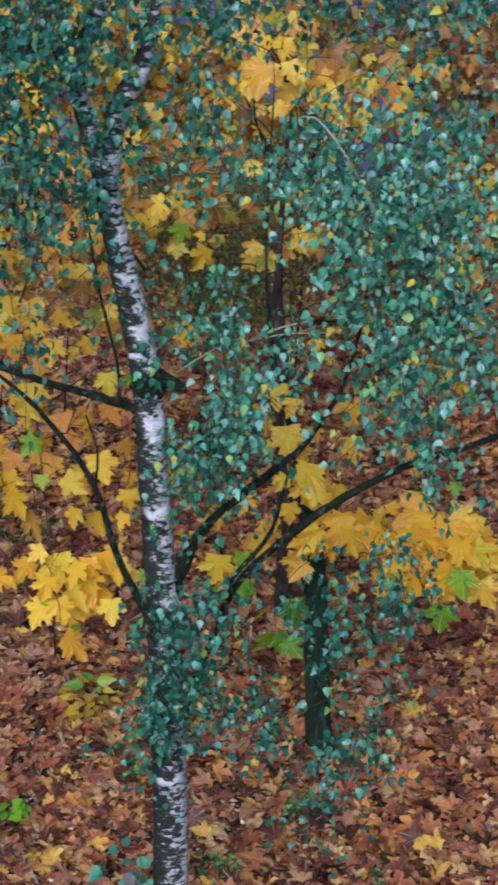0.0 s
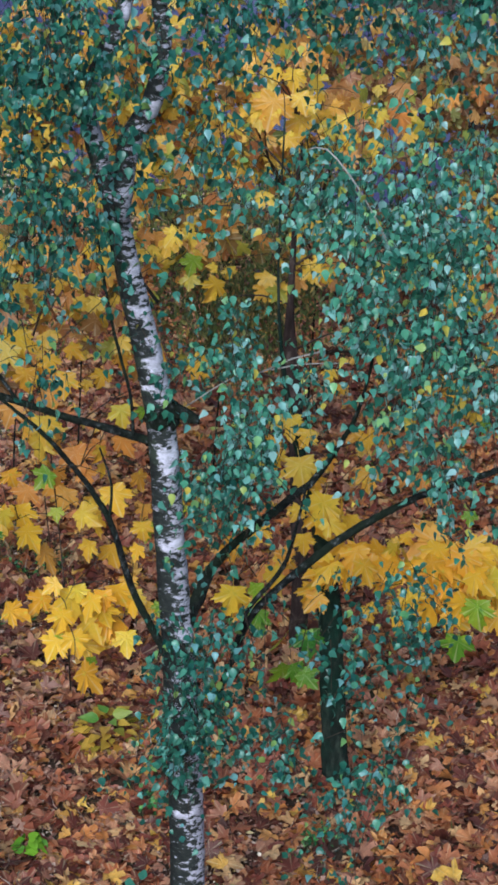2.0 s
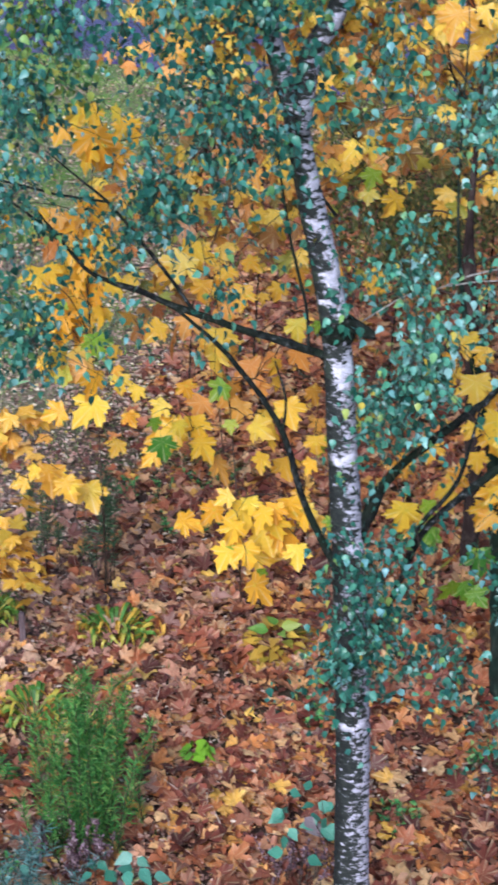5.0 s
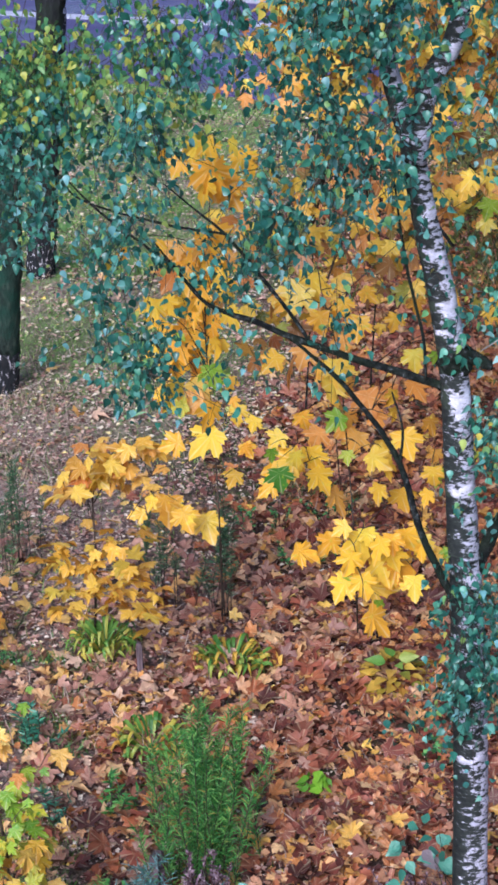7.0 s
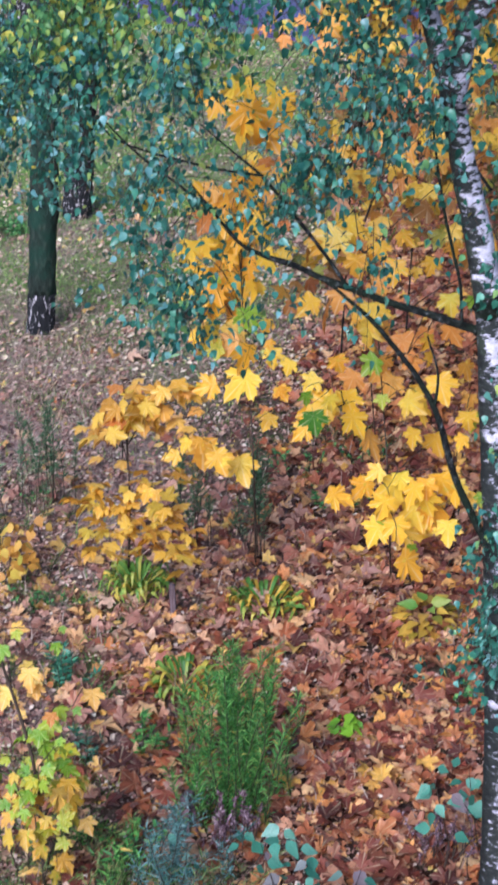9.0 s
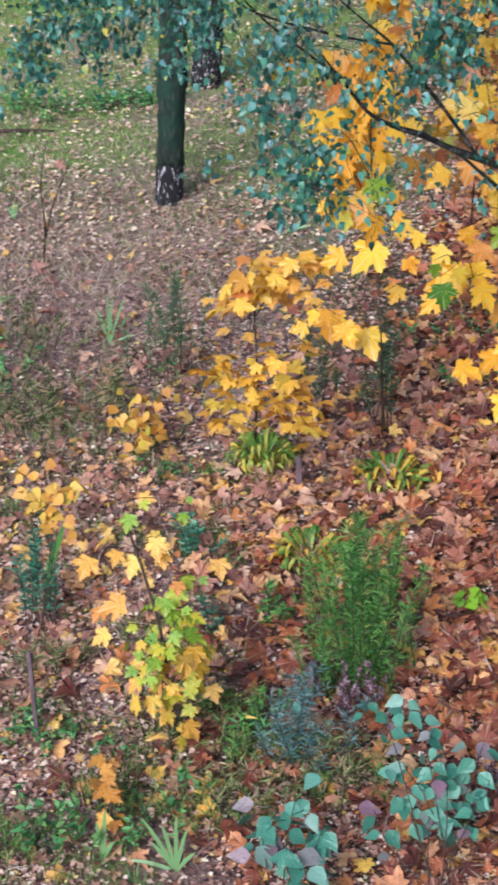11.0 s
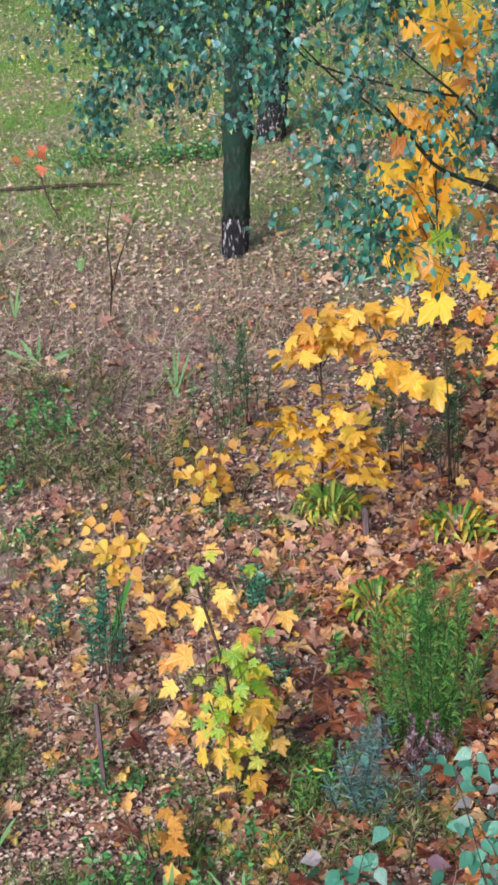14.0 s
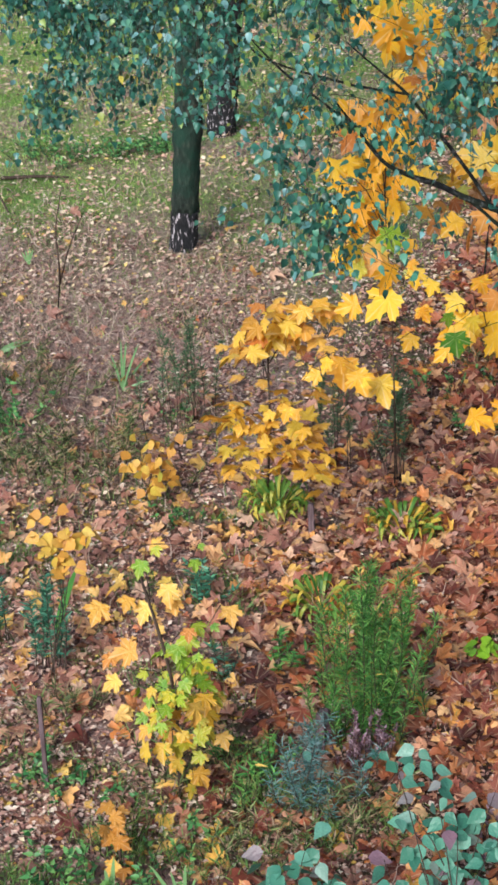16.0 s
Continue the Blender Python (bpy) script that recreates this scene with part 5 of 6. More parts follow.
def feathery(place, half, height, n, mat, label, name, category, leaf=0.035, shape=None, dense=0.007, group="", rise=(0.1, 0.9), bare=0.12, lean=0.15):
    """Upright stems set all round with narrow leaves."""
    bush = thing(name, place, label, category, group)
    x, y, _ = place
    stems, p, tip = [], [], []
    for _ in range(n):
        bx, by = x + rng.normal() * half * 0.5, y + rng.normal() * half * 0.35
        h = height * rng.uniform(0.4, 1.0) * (1 - 0.3 * min(1.0, ((bx - x) / half) ** 2))
        tx, ty = bx + rng.normal() * lean * height + (bx - x) * 2.3 * lean, by + rng.normal() * 0.05
        bow = rng.normal(size=2) * 0.45 * lean * height
        stems.append(tube([(bx, by, -0.02, 0.003), ((bx + tx) / 2 + bow[0], (by + ty) / 2 + bow[1], h * 0.55, 0.0022), (tx, ty, h, 0.0012)], 4, 0, 0.1))
        m = int(h / dense)
        k = rng.uniform(bare, 1, m)[:, None]
        p.append(np.array([[bx, by, 0]]) * (1 - k) + np.array([[tx, ty, h]]) * k + np.array([[bow[0], bow[1], 0.05 * h]]) * 4 * k * (1 - k) * 0.9)
        a = rng.uniform(0, 6.283, m)
        tip.append(np.stack([np.cos(a), np.sin(a), rng.uniform(*rise, m)], -1))
    p, tip = np.vstack(p), np.vstack(tip)
    part("foliage", scatter(shape or oval_leaf(0.22, 0.1), p, tip, rng.normal(size=p.shape) * 0.5 + [0, -0.3, 0.8], rng.uniform(0.35, 1.35, len(p)) * leaf), mat, bush, "", kind="stuff")
    part("stalk_tangle", merged(stems), mat_twig, bush, "thin upright stems", kind="stuff")
    return bush


feathery((-0.67, 7.57, 0), 0.18, 0.92, 36, mat_fern, "bright green feathery upright bush in maple litter", "feathery_bush", "bush", 0.055, NEEDLE_FINE, 0.0024, rise=(0.1, 2.0), bare=0.03, lean=0.08)
feathery((-2.21, 7.91, 0), 0.1, 0.62, 9, mat_evergreen, "dark evergreen shoots standing in litter", "evergreen_shoots", "plant", 0.045, oval_leaf(0.2, 0.1), 0.005, rise=(0.1, 1.2), bare=0.25, lean=0.05)
feathery((-2.5, 8.2, 0), 0.06, 0.42, 5, mat_evergreen, "small dark evergreen shoots in litter", "evergreen_shoots", "plant", 0.04, oval_leaf(0.2, 0.1), 0.006, rise=(0.1, 1.2), bare=0.3, lean=0.05)
feathery((-2.04, 10.65, 0), 0.26, 0.75, 14, mat_dull_weed, "dark green upright weeds with bare brown stems", "tall_weeds", "plant", 0.045, NEEDLE_SHAPE, 0.005, rise=(0.3, 1.4), bare=0.4, lean=0.07)
feathery((-0.76, 10.2, 0), 0.07, 0.75, 9, mat_dull_weed, "thin dark green weed on a brown stem", "tall_weed", "plant", 0.05, NEEDLE_SHAPE, 0.0055, rise=(0.1, 1.0), bare=0.35, lean=0.05)
feathery((-1.14, 10.35, 0), 0.12, 0.62, 10, mat_dull_weed, "thin dark green weeds behind the sapling", "tall_weed", "plant", 0.045, NEEDLE_SHAPE, 0.005, rise=(0.3, 1.4), bare=0.4, lean=0.07)
feathery((-1.6, 8.62, 0), 0.1, 0.28, 7, mat_evergreen, "low dark green leaves behind the sapling", "evergreen_shoots", "plant", 0.045, oval_leaf(0.3, 0.1), 0.006)
feathery((-1.4, 7.95, 0), 0.03, 0.24, 4, mat_evergreen, "small dark green shoot in litter", "evergreen_shoots", "plant", 0.04, oval_leaf(0.2, 0.1), 0.005)
feathery((-0.93, 7.02, 0), 0.13, 0.48, 15, mat_blue, "blue-grey needle-leaved seedling shrub", "blue_conifer", "conifer", 0.05, NEEDLE_FINE, 0.0028, rise=(-0.2, 1.1), bare=0.1, lean=0.26)
feathery((-0.65, 7.28, 0), 0.13, 0.34, 26, mat_purple, "withered purplish flower stems", "withered_plant", "plant", 0.018, oval_leaf(0.5, 0.2), 0.006, rise=(0.2, 1.5), bare=0.5, lean=0.1)
feathery((0.21, 7.3, 0), 0.13, 0.32, 24, mat_purple, "withered purplish flower stems by the birch foot", "withered_plant", "plant", 0.018, oval_leaf(0.5, 0.2), 0.007, rise=(0.2, 1.5), bare=0.5)
feathery((-0.06, 6.78, 0), 0.16, 0.22, 24, mat_purple, "withered purplish stems under bluish leaves", "withered_plant", "plant", 0.02, oval_leaf(0.5, 0.2), 0.008, bare=0.4)
feathery((-1.13, 7.1, 0), 0.2, 0.18, 16, mat_fern, "low green weeds in litter", "low_weeds", "plant", 0.05)
feathery((-1.14, 8.07, 0), 0.1, 0.2, 8, mat_fern, "low green weeds beside the feathery bush", "low_weeds", "plant", 0.05)


# low weeds that dot the leafy ground
for place, half, tall, count, leaf in [
        ((-3.14, 10.53, 0), 0.26, 0.3, 28, 0.06), ((-3.43, 9.74, 0), 0.24, 0.26, 24, 0.06), ((-1.88, 7.04, 0), 0.2, 0.12, 14, 0.06), ((-2.6, 7.25, 0), 0.16, 0.12, 10, 0.05),
        ((-1.88, 9.51, 0), 0.16, 0.14, 10, 0.05), ((-1.05, 7.24, 0), 0.16, 0.16, 12, 0.05), ((-2.94, 7.66, 0), 0.14, 0.14, 9, 0.05), ((-0.58, 11.37, 0), 0.22, 0.18, 8, 0.05),
        ((-4.08, 16.01, 0), 0.5, 0.16, 60, 0.06), ((-3.53, 16.18, 0), 0.35, 0.16, 50, 0.06), ((-3.2, 16.4, 0), 0.3, 0.14, 36, 0.06), ((-3.88, 11.59, 0), 0.25, 0.14, 9, 0.05), ((-2.14, 10.86, 0), 0.15, 0.14, 8, 0.05),
        ((1.12, 8.32, 0), 0.1, 0.12, 9, 0.05), ((0.69, 7.78, 0), 0.14, 0.14, 9, 0.05), ((0.37, 8.67, 0), 0.12, 0.12, 8, 0.05), ((1.47, 7.69, 0), 0.14, 0.12, 9, 0.05), ((-0.19, 11.66, 0), 0.2, 0.16, 9, 0.05), ((-0.35, 10.89, 0), 0.2, 0.18, 10, 0.05),
        ((-2.92, 9.31, 0), 0.2, 0.16, 12, 0.05), ((-3.72, 10.24, 0), 0.28, 0.26, 22, 0.055), ((-3.03, 8.22, 0), 0.2, 0.12, 8, 0.05), ((-2.13, 7.15, 0), 0.16, 0.14, 12, 0.05), ((-2.51, 6.77, 0), 0.2, 0.18, 14, 0.05), ((-1.78, 6.37, 0), 0.2, 0.2, 16, 0.06), ((-1.41, 6.37, 0), 0.16, 0.18, 12, 0.05), ((-1.31, 6.68, 0), 0.14, 0.14, 10, 0.05)]:
    feathery(place, half, tall, count, mat_weed, "low patch of green weeds among fallen leaves", "low_weeds", "plant", leaf * 0.6, oval_leaf(0.5, 0.15), 0.0085, "low weeds")


# fine grassy weeds in the near corner and round the conifer
for place, half, tall, count in [
        ((-2.5, 7.08, 0), 0.24, 0.16, 60), ((-2.6, 6.62, 0), 0.22, 0.2, 60), ((-1.62, 6.62, 0), 0.2, 0.14, 40), ((-1.18, 7.3, 0), 0.16, 0.2, 24), ((-1.1, 7.0, 0), 0.16, 0.18, 24),
        ((-0.78, 6.72, 0), 0.16, 0.14, 18), ((-1.28, 6.55, 0), 0.2, 0.14, 26), ((-0.95, 6.55, 0), 0.2, 0.12, 18), ((-0.5, 6.85, 0), 0.14, 0.14, 16), ((-1.95, 6.3, 0), 0.24, 0.14, 50)]:
    feathery(place, half, tall, count, mat_green_weed, "fine green grassy weeds among fallen leaves", "grassy_weeds", "plant", 0.055, NEEDLE_FINE, 0.008, "grassy weeds", (0.4, 2.0))


# dull weeds with withered stems, in the belt before the open ground and between the garden plants
for place, half, tall, count in [
        ((-3.8, 10.71, 0), 0.4, 0.3, 36), ((-2.68, 10.03, 0), 0.35, 0.28, 34), ((-2.42, 10.36, 0), 0.35, 0.3, 36), ((-3.31, 10.12, 0), 0.35, 0.3, 34), ((-3.15, 11.11, 0), 0.35, 0.3, 34),
        ((-2.1, 7.57, 0), 0.2, 0.18, 22), ((-2.7, 7.49, 0), 0.25, 0.18, 24), ((-0.76, 6.82, 0), 0.2, 0.18, 24), ((-1.08, 6.71, 0), 0.18, 0.16, 22), ((-0.62, 7, 0), 0.15, 0.16, 18), ((-1.46, 7.15, 0), 0.18, 0.18, 20), ((-0.38, 11.83, 0), 0.3, 0.22, 20)]:
    feathery(place, half * 1.3, tall, count, mat_weed_grass, "dull olive weeds with withered stems", "dull_weeds", "plant", 0.06, NEEDLE_SHAPE, 0.006, "dull weeds", (0.2, 1.2))


# ---- stakes ----
def stake(place, top, width, mat, label, name="stake"):
    st = thing(name, place, label, "stake", "stakes")
    x, y, _ = place
    tx, ty, tz = top
    h = width / 2
    v = [(x + a * h, y + b * h, -0.1) for a, b in ((-1, -1), (1, -1), (1, 1), (-1, 1))]
    v += [(tx + a * h, ty + b * h, tz - 0.012) for a, b in ((-1, -1), (1, -1), (1, 1), (-1, 1))]
    v += [(tx + a * h * 0.7, ty + b * h * 0.7, tz) for a, b in ((-1, -1), (1, -1), (1, 1), (-1, 1))]
    f = [(8, 9, 10, 11)] + [(q + k, (q + 1) % 4 + k, (q + 1) % 4 + 4 + k, q + 4 + k) for k in (0, 4) for q in range(4)]
    part("shaft", (v, f), mat, st)
    return st


stake((-2.71, 7.14, 0), (-2.69, 7.14, 0.49), 0.032, mat_iron, "dark rusty iron stake in leafy ground")
stake((-1.15, 9.38, 0), (-1.16, 9.38, 0.24), 0.03, mat_stake, "short weathered wooden stake in maple litter")
stake((-0.86, 7.48, 0), (-0.87, 7.48, 0.2), 0.045, mat_stake, "short purplish weathered stake beside a conifer")
stake((-2.01, 7.03, 0), (-2.02, 7.03, 0.46), 0.018, mat_stake, "thin brown stake under evergreen shoots")
stake((-0.88, 7.42, 0), (-0.88, 7.42, 0.22), 0.04, mat_stake, "short weathered stake in weeds")


# ---- strap leaves, tufts, sticks ----
def tuft(place, blades, mat, label, name="strap_leaf_tuft", width=0.024):
    """Long leaves from one base to each tip (x, y, z), arching."""
    t = thing(name, place, label, "plant")
    for q, (x, y, z) in enumerate(blades):
        a, b = np.array(place, float), np.array([x, y, z], float)
        m = (a + b) / 2 + np.array([0, 0, 0.12 * np.linalg.norm(b - a)])
        s = np.linspace(0, 1, 8)[:, None]
        line = a * (1 - s) ** 2 + 2 * m * s * (1 - s) + b * s * s
        side = unit(np.cross(b - a, [0.0, -0.8, 0.6]))
        w = width * np.sin(np.pi * (0.12 + 0.88 * s)) ** 0.6 * 0.5
        mid = line + np.array([0, 0, -0.25]) * w
        v = np.vstack([line - side * w, mid, line + side * w])
        f = [(i + k * 8, i + 1 + k * 8, i + 9 + k * 8, i + 8 + k * 8) for k in (0, 1) for i in range(7)]
        part("leaf", (v, f), mat, t, smooth=True)
    return t


tuft((-1.57, 6.28, 0), [(-1.59, 6.28, 0.18), (-1.55, 6.28, 0.24), (-1.52, 6.28, 0.09)], mat_strap, "clump of green strap leaves in grass", width=0.018)
tuft((-1.27, 6.23, 0), [(-1.4, 6.23, 0.25), (-1.26, 6.23, 0.27), (-1.32, 6.23, 0.23), (-1.46, 6.23, 0.04), (-1.22, 6.23, 0.21), (-1.37, 6.23, 0.14), (-1.19, 6.23, 0.1)], mat_strap, "clump of long green strap leaves in grass", width=0.016)
tuft((-3.53, 11.6, 0), [(-3.29, 11.85, 0.06), (-3.33, 11.8, 0.09), (-3.36, 11.75, 0.04), (-3.81, 11.75, 0.08), (-3.7, 11.8, 0.14), (-3.6, 11.9, 0.13), (-3.73, 11.45, 0.04), (-3.3, 11.7, 0.1), (-3.42, 11.4, 0.03)], mat_strap, "flattened pale green strap leaves on the ground", width=0.026)
tuft((-3.7, 13.41, 0), [(-3.75, 13.41, 0.1), (-3.68, 13.4, 0.15), (-3.72, 13.41, 0.12), (-3.66, 13.41, 0.13), (-3.69, 13.41, 0.11)], mat_strap, "small pale green tuft on bare ground", width=0.014)
tuft((-3.94, 12.49, 0), [(-3.96, 12.49, 0.19), (-3.88, 12.49, 0.27), (-3.88, 12.49, 0.15)], mat_strap, "small yellow-green tuft of leaves", width=0.016)
tuft((-1.75, 13.23, 0), [(-1.51, 13.23, 0.14), (-1.53, 13.23, 0.09)], mat_strap, "fallen pale green strap leaf", width=0.022)
tuft((-2.56, 11.25, 0), [(-2.6, 11.6, 0.2), (-2.46, 11.6, 0.1), (-2.5, 11.5, 0.22), (-2.66, 11.7, 0.16), (-2.71, 11.6, 0.1), (-2.4, 11.3, 0.06)], mat_strap, "few pale green strap leaves among weeds", width=0.014)
tuft((-4.33, 12.57, 0), [(-4.14, 12.57, 0.23), (-4.25, 12.57, -0.04)], mat_dry_grass, "dry pale strap leaf on bare ground")
tuft((-2.37, 6.55, 0), [(-2.33, 6.55, 0.23), (-2.28, 6.55, 0.15), (-2.55, 6.55, 0.1), (-2.41, 6.55, 0.16), (-2.46, 6.55, 0.17), (-2.36, 6.55, 0.25), (-2.25, 6.55, 0.21)], mat_strap, "clump of grassy strap leaves", width=0.013)
tuft((-3.51, 9.46, 0), [(-3.59, 9.46, 0.12), (-3.38, 9.46, -0.05), (-3.7, 9.46, 0.06)], mat_strap, "flat green strap leaves among weeds", width=0.035)
tuft((-0.74, 12.38, 0), [(-0.93, 12.38, 0.03)], mat_pale_twig, "pale dry stem lying in litter", name="dry_stalk", width=0.025)
tuft((-2.27, 8.25, 0), [(-2.14, 8.26, 0.41), (-2.19, 8.26, 0.31)], mat_fresh_strap, "pair of upright green blades beside evergreen shoots", width=0.032)


def stick(name, pts, mat, label, category):
    ob = thing(name, pts[0][:3], label, category)
    part("shaft", tube(pts, 6, 0.08, 0.05), mat, ob, "", True)
    return ob


stick("dry_stalk", [(*(-3.29, 12.59, 0), 0.0045), (-3.084, 11.9, 0.527, 0.007), (-3.095, 11.9, 0.795, 0.005), (-3.048, 11.9, 1.06, 0.004)], mat_twig, "bare brown sapling stalk on open ground", "stalk")
stick("dry_stalk", [(*(-3.39, 13.08, 0), 0.004), (-3.119, 12.3, 0.537, 0.006), (-3.016, 12.3, 0.775, 0.004)], mat_twig, "thin slanting bare stalk on open ground", "stalk")
stick("fallen_branch", [(-4.97, 15.18, 0.02, 0.009), (-4.705, 15.265, 0.025, 0.013), (-4.306, 15.372, 0.025, 0.016), (-4.1, 15.4, 0.03, 0.012), (-3.865, 15.405, 0.03, 0.007)], mat_twig, "dark fallen branch lying in grass", "branch")
red_line = [(*(-4.14, 14.53, 0), 0.006), (-4.316, 14.8, 0.139, 0.009), (-4.367, 14.8, 0.371, 0.007)]
red_sapling = maple(red_line[0][:3], red_line, "tiny maple sapling with scarlet leaves in grass")
spray(red_sapling, [(-4.32, 14.7, 0.35, 0.02, 0.01, 2, 0.08), (-4.58, 14.7, 0.4, 0.04, 0.01, 2, 0.08), (-4.33, 14.7, 0.5, 0.04, 0.04, 3, 0.08)], mat_red)

orange_line = [(*(-1.57, 6.46, 0), 0.006), (-1.579, 6.5, 0.167, 0.006), (-1.583, 6.5, 0.303, 0.005)]
orange_sapling = maple(orange_line[0][:3], orange_line, "low maple seedling with drooping orange leaves")
spray(orange_sapling, [(-1.6, 6.5, 0.27, 0.02, 0.05, 4, 0.075), (-1.58, 6.47, 0.18, 0.035, 0.05, 5, 0.075), (-1.55, 6.45, 0.08, 0.035, 0.03, 3, 0.08)], mat_amber_maple)


# ---- far maples and bushes ----
def far_foliage(name, place, clumps, mat, size, label, category, thick=0.007, leaf=None):
    """A wide leafy mass on a stem: clumps of (x, y, z, half width, half height, leaves)."""
    tree = thing(name, place, label, category)
    x0, y0, _ = place
    p, twigs = [], []
    for x, y, z, hw, hh, n in clumps:
        q = rng.normal(size=(int(n), 3)) * [hw * 0.55, 0.3, hh * 0.5] + [x, y, z]
        p.append(q)
        for e in q[:: max(1, len(q) // 6)]:
            twigs.append(tube([(x0, y0, max(0.1, z * 0.5), 0.006), ((x0 + x) / 2, (y0 + y) / 2, z * 0.8, 0.0045), (*e, 0.0015)], 4, 0, 0.2))
    p = np.vstack(p)
    n = len(p)
    keep_places(part("crown", scatter(leaf or FALLEN_SHAPES[0], p, rng.normal(size=(n, 3)) * 0.6 + [0, -0.2, -0.8], rng.normal(size=(n, 3)) * 0.65 + [0, -0.5, 0.8], rng.uniform(0.6, 1.2, n) * size), mat, tree, "", kind="stuff"), leaf or FALLEN_SHAPES[0])
    zt = max(c[2] for c in clumps)
    part("trunk", tube([(x0, y0, -0.05, thick), (x0 + 0.05, y0, zt * 0.5, thick * 0.7), (x0, y0, zt, thick * 0.3)], 8, 0.05), mat_limb, tree, "", True)
    part("twig_mass", merged(twigs), mat_twig, tree, kind="stuff")
    return tree


far_foliage("maple_tree", (1.68, 13.96, 0), [(0.8, 11.5, 2.99, 0.49, 0.33, 60), (1.58, 11.5, 2.9, 0.39, 0.2, 70), (0.71, 11, 2.39, 0.32, 0.32, 60), (1.29, 11, 2.19, 0.22, 0.16, 30), (2.16, 11, 2.13, 0.24, 0.32, 50), (1.16, 12, 3.37, 0.51, 0.2, 40), (2.16, 11, 1.46, 0.2, 0.26, 30)],
            mat_far_gold, 0.13, "maple with orange and olive leaves deeper among the trees", "maple tree", thick=0.009)
far_foliage("maple_tree", (0.02, 13.95, 0), [(-0.1, 11, 2.35, 0.41, 0.32, 60), (-0.31, 12, 2.73, 0.34, 0.26, 60), (0.14, 10.5, 2.01, 0.3, 0.21, 50), (-0.31, 12.5, 3.08, 0.28, 0.21, 40), (0.3, 11, 2.45, 0.16, 0.47, 40)],
            mat_far_gold, 0.12, "maple with orange and yellow leaves behind the birch", "maple tree")
far_foliage("maple_tree", (-0.43, 13.24, 0), [(-0.37, 11, 2.06, 0.32, 0.25, 60), (-0.21, 12, 2.96, 0.34, 0.2, 60), (-0.47, 10.5, 1.69, 0.25, 0.15, 30), (-0.14, 12, 2.49, 0.34, 0.17, 40)],
            mat_far_gold, 0.12, "thin maple with rusty leaves behind the birch crown", "maple tree")
far_foliage("bush", (-7.45, 21.93, 0), [(-7.41, 21.5, 0.35, 0.52, 0.16, 500)], mat_weed, 0.09, "dark green bush at the edge of the grass", "bush")
far_foliage("maple_tree", (3.65, 16.56, 0), [(2.66, 14, 2.74, 0.4, 0.52, 120), (2.34, 13, 2.04, 0.41, 0.38, 110), (1.98, 14, 2.88, 0.52, 0.32, 110), (3.03, 14, 2.03, 0.29, 0.53, 170), (1.88, 15, 2.51, 0.34, 0.3, 130), (2.85, 14, 2.82, 0.4, 0.32, 220), (2.48, 14, 2.49, 0.48, 0.48, 220), (1.94, 14, 2.04, 0.4, 0.32, 90)],
            mat_rust, 0.1, "maple with dark rusty brown leaves at the wood's edge", "maple tree")
far_foliage("maple_tree", (1.06, 21.04, 0), [(-0.23, 16, 2.28, 0.59, 0.45, 130), (1.02, 16, 2.34, 0.68, 0.5, 150), (2.18, 16, 2.57, 0.68, 0.5, 120), (-0.19, 16, 2.27, 0.68, 0.36, 120), (0.46, 17, 2.86, 1.19, 0.29, 120), (-0.31, 16, 2.41, 0.54, 0.45, 150), (0.8, 16, 2.2, 0.5, 0.36, 120), (1.6, 15, 2, 0.34, 0.26, 90), (0.41, 15, 2.73, 0.34, 0.25, 120), (0.62, 16, 1.86, 0.5, 0.2, 160), (1.3, 16, 1.75, 0.5, 0.24, 160)],
            mat_far_gold, 0.15, "far maple with orange and olive leaves before the road", "maple tree")

far_foliage("bush", (1.58, 15.55, 0), [(1.14, 12.4, 1.47, 0.4, 0.34, 1300), (1.41, 12.6, 1.64, 0.26, 0.28, 700), (0.77, 13, 1.87, 0.34, 0.32, 900), (0.93, 12, 1.36, 0.3, 0.2, 500), (1.51, 13, 1.99, 0.4, 0.32, 600)], mat_olive, 0.06, "dark olive undergrowth bush among the maples", "bush", leaf=NEEDLE_WIDE)
far_foliage("bush", (0.95, 13.2, 0), [(0.62, 11.6, 2.05, 0.26, 0.2, 500), (0.92, 11.5, 2.2, 0.3, 0.22, 600), (0.72, 11.7, 1.7, 0.28, 0.2, 450), (1.0, 11.6, 1.75, 0.28, 0.22, 550), (0.5, 11.8, 2.35, 0.2, 0.14, 250)], mat_olive, 0.055, "loose olive-green bush with bare twigs behind the birch", "bush", leaf=NEEDLE_WIDE)
far_foliage("bush", (-0.27, 17.19, 0), [(-0.34, 15.5, 0.77, 0.45, 0.27, 270), (-0.81, 16, 1.05, 0.37, 0.32, 234)], mat_olive, 0.06, "dark olive bush before the road", "bush", leaf=NEEDLE_WIDE)



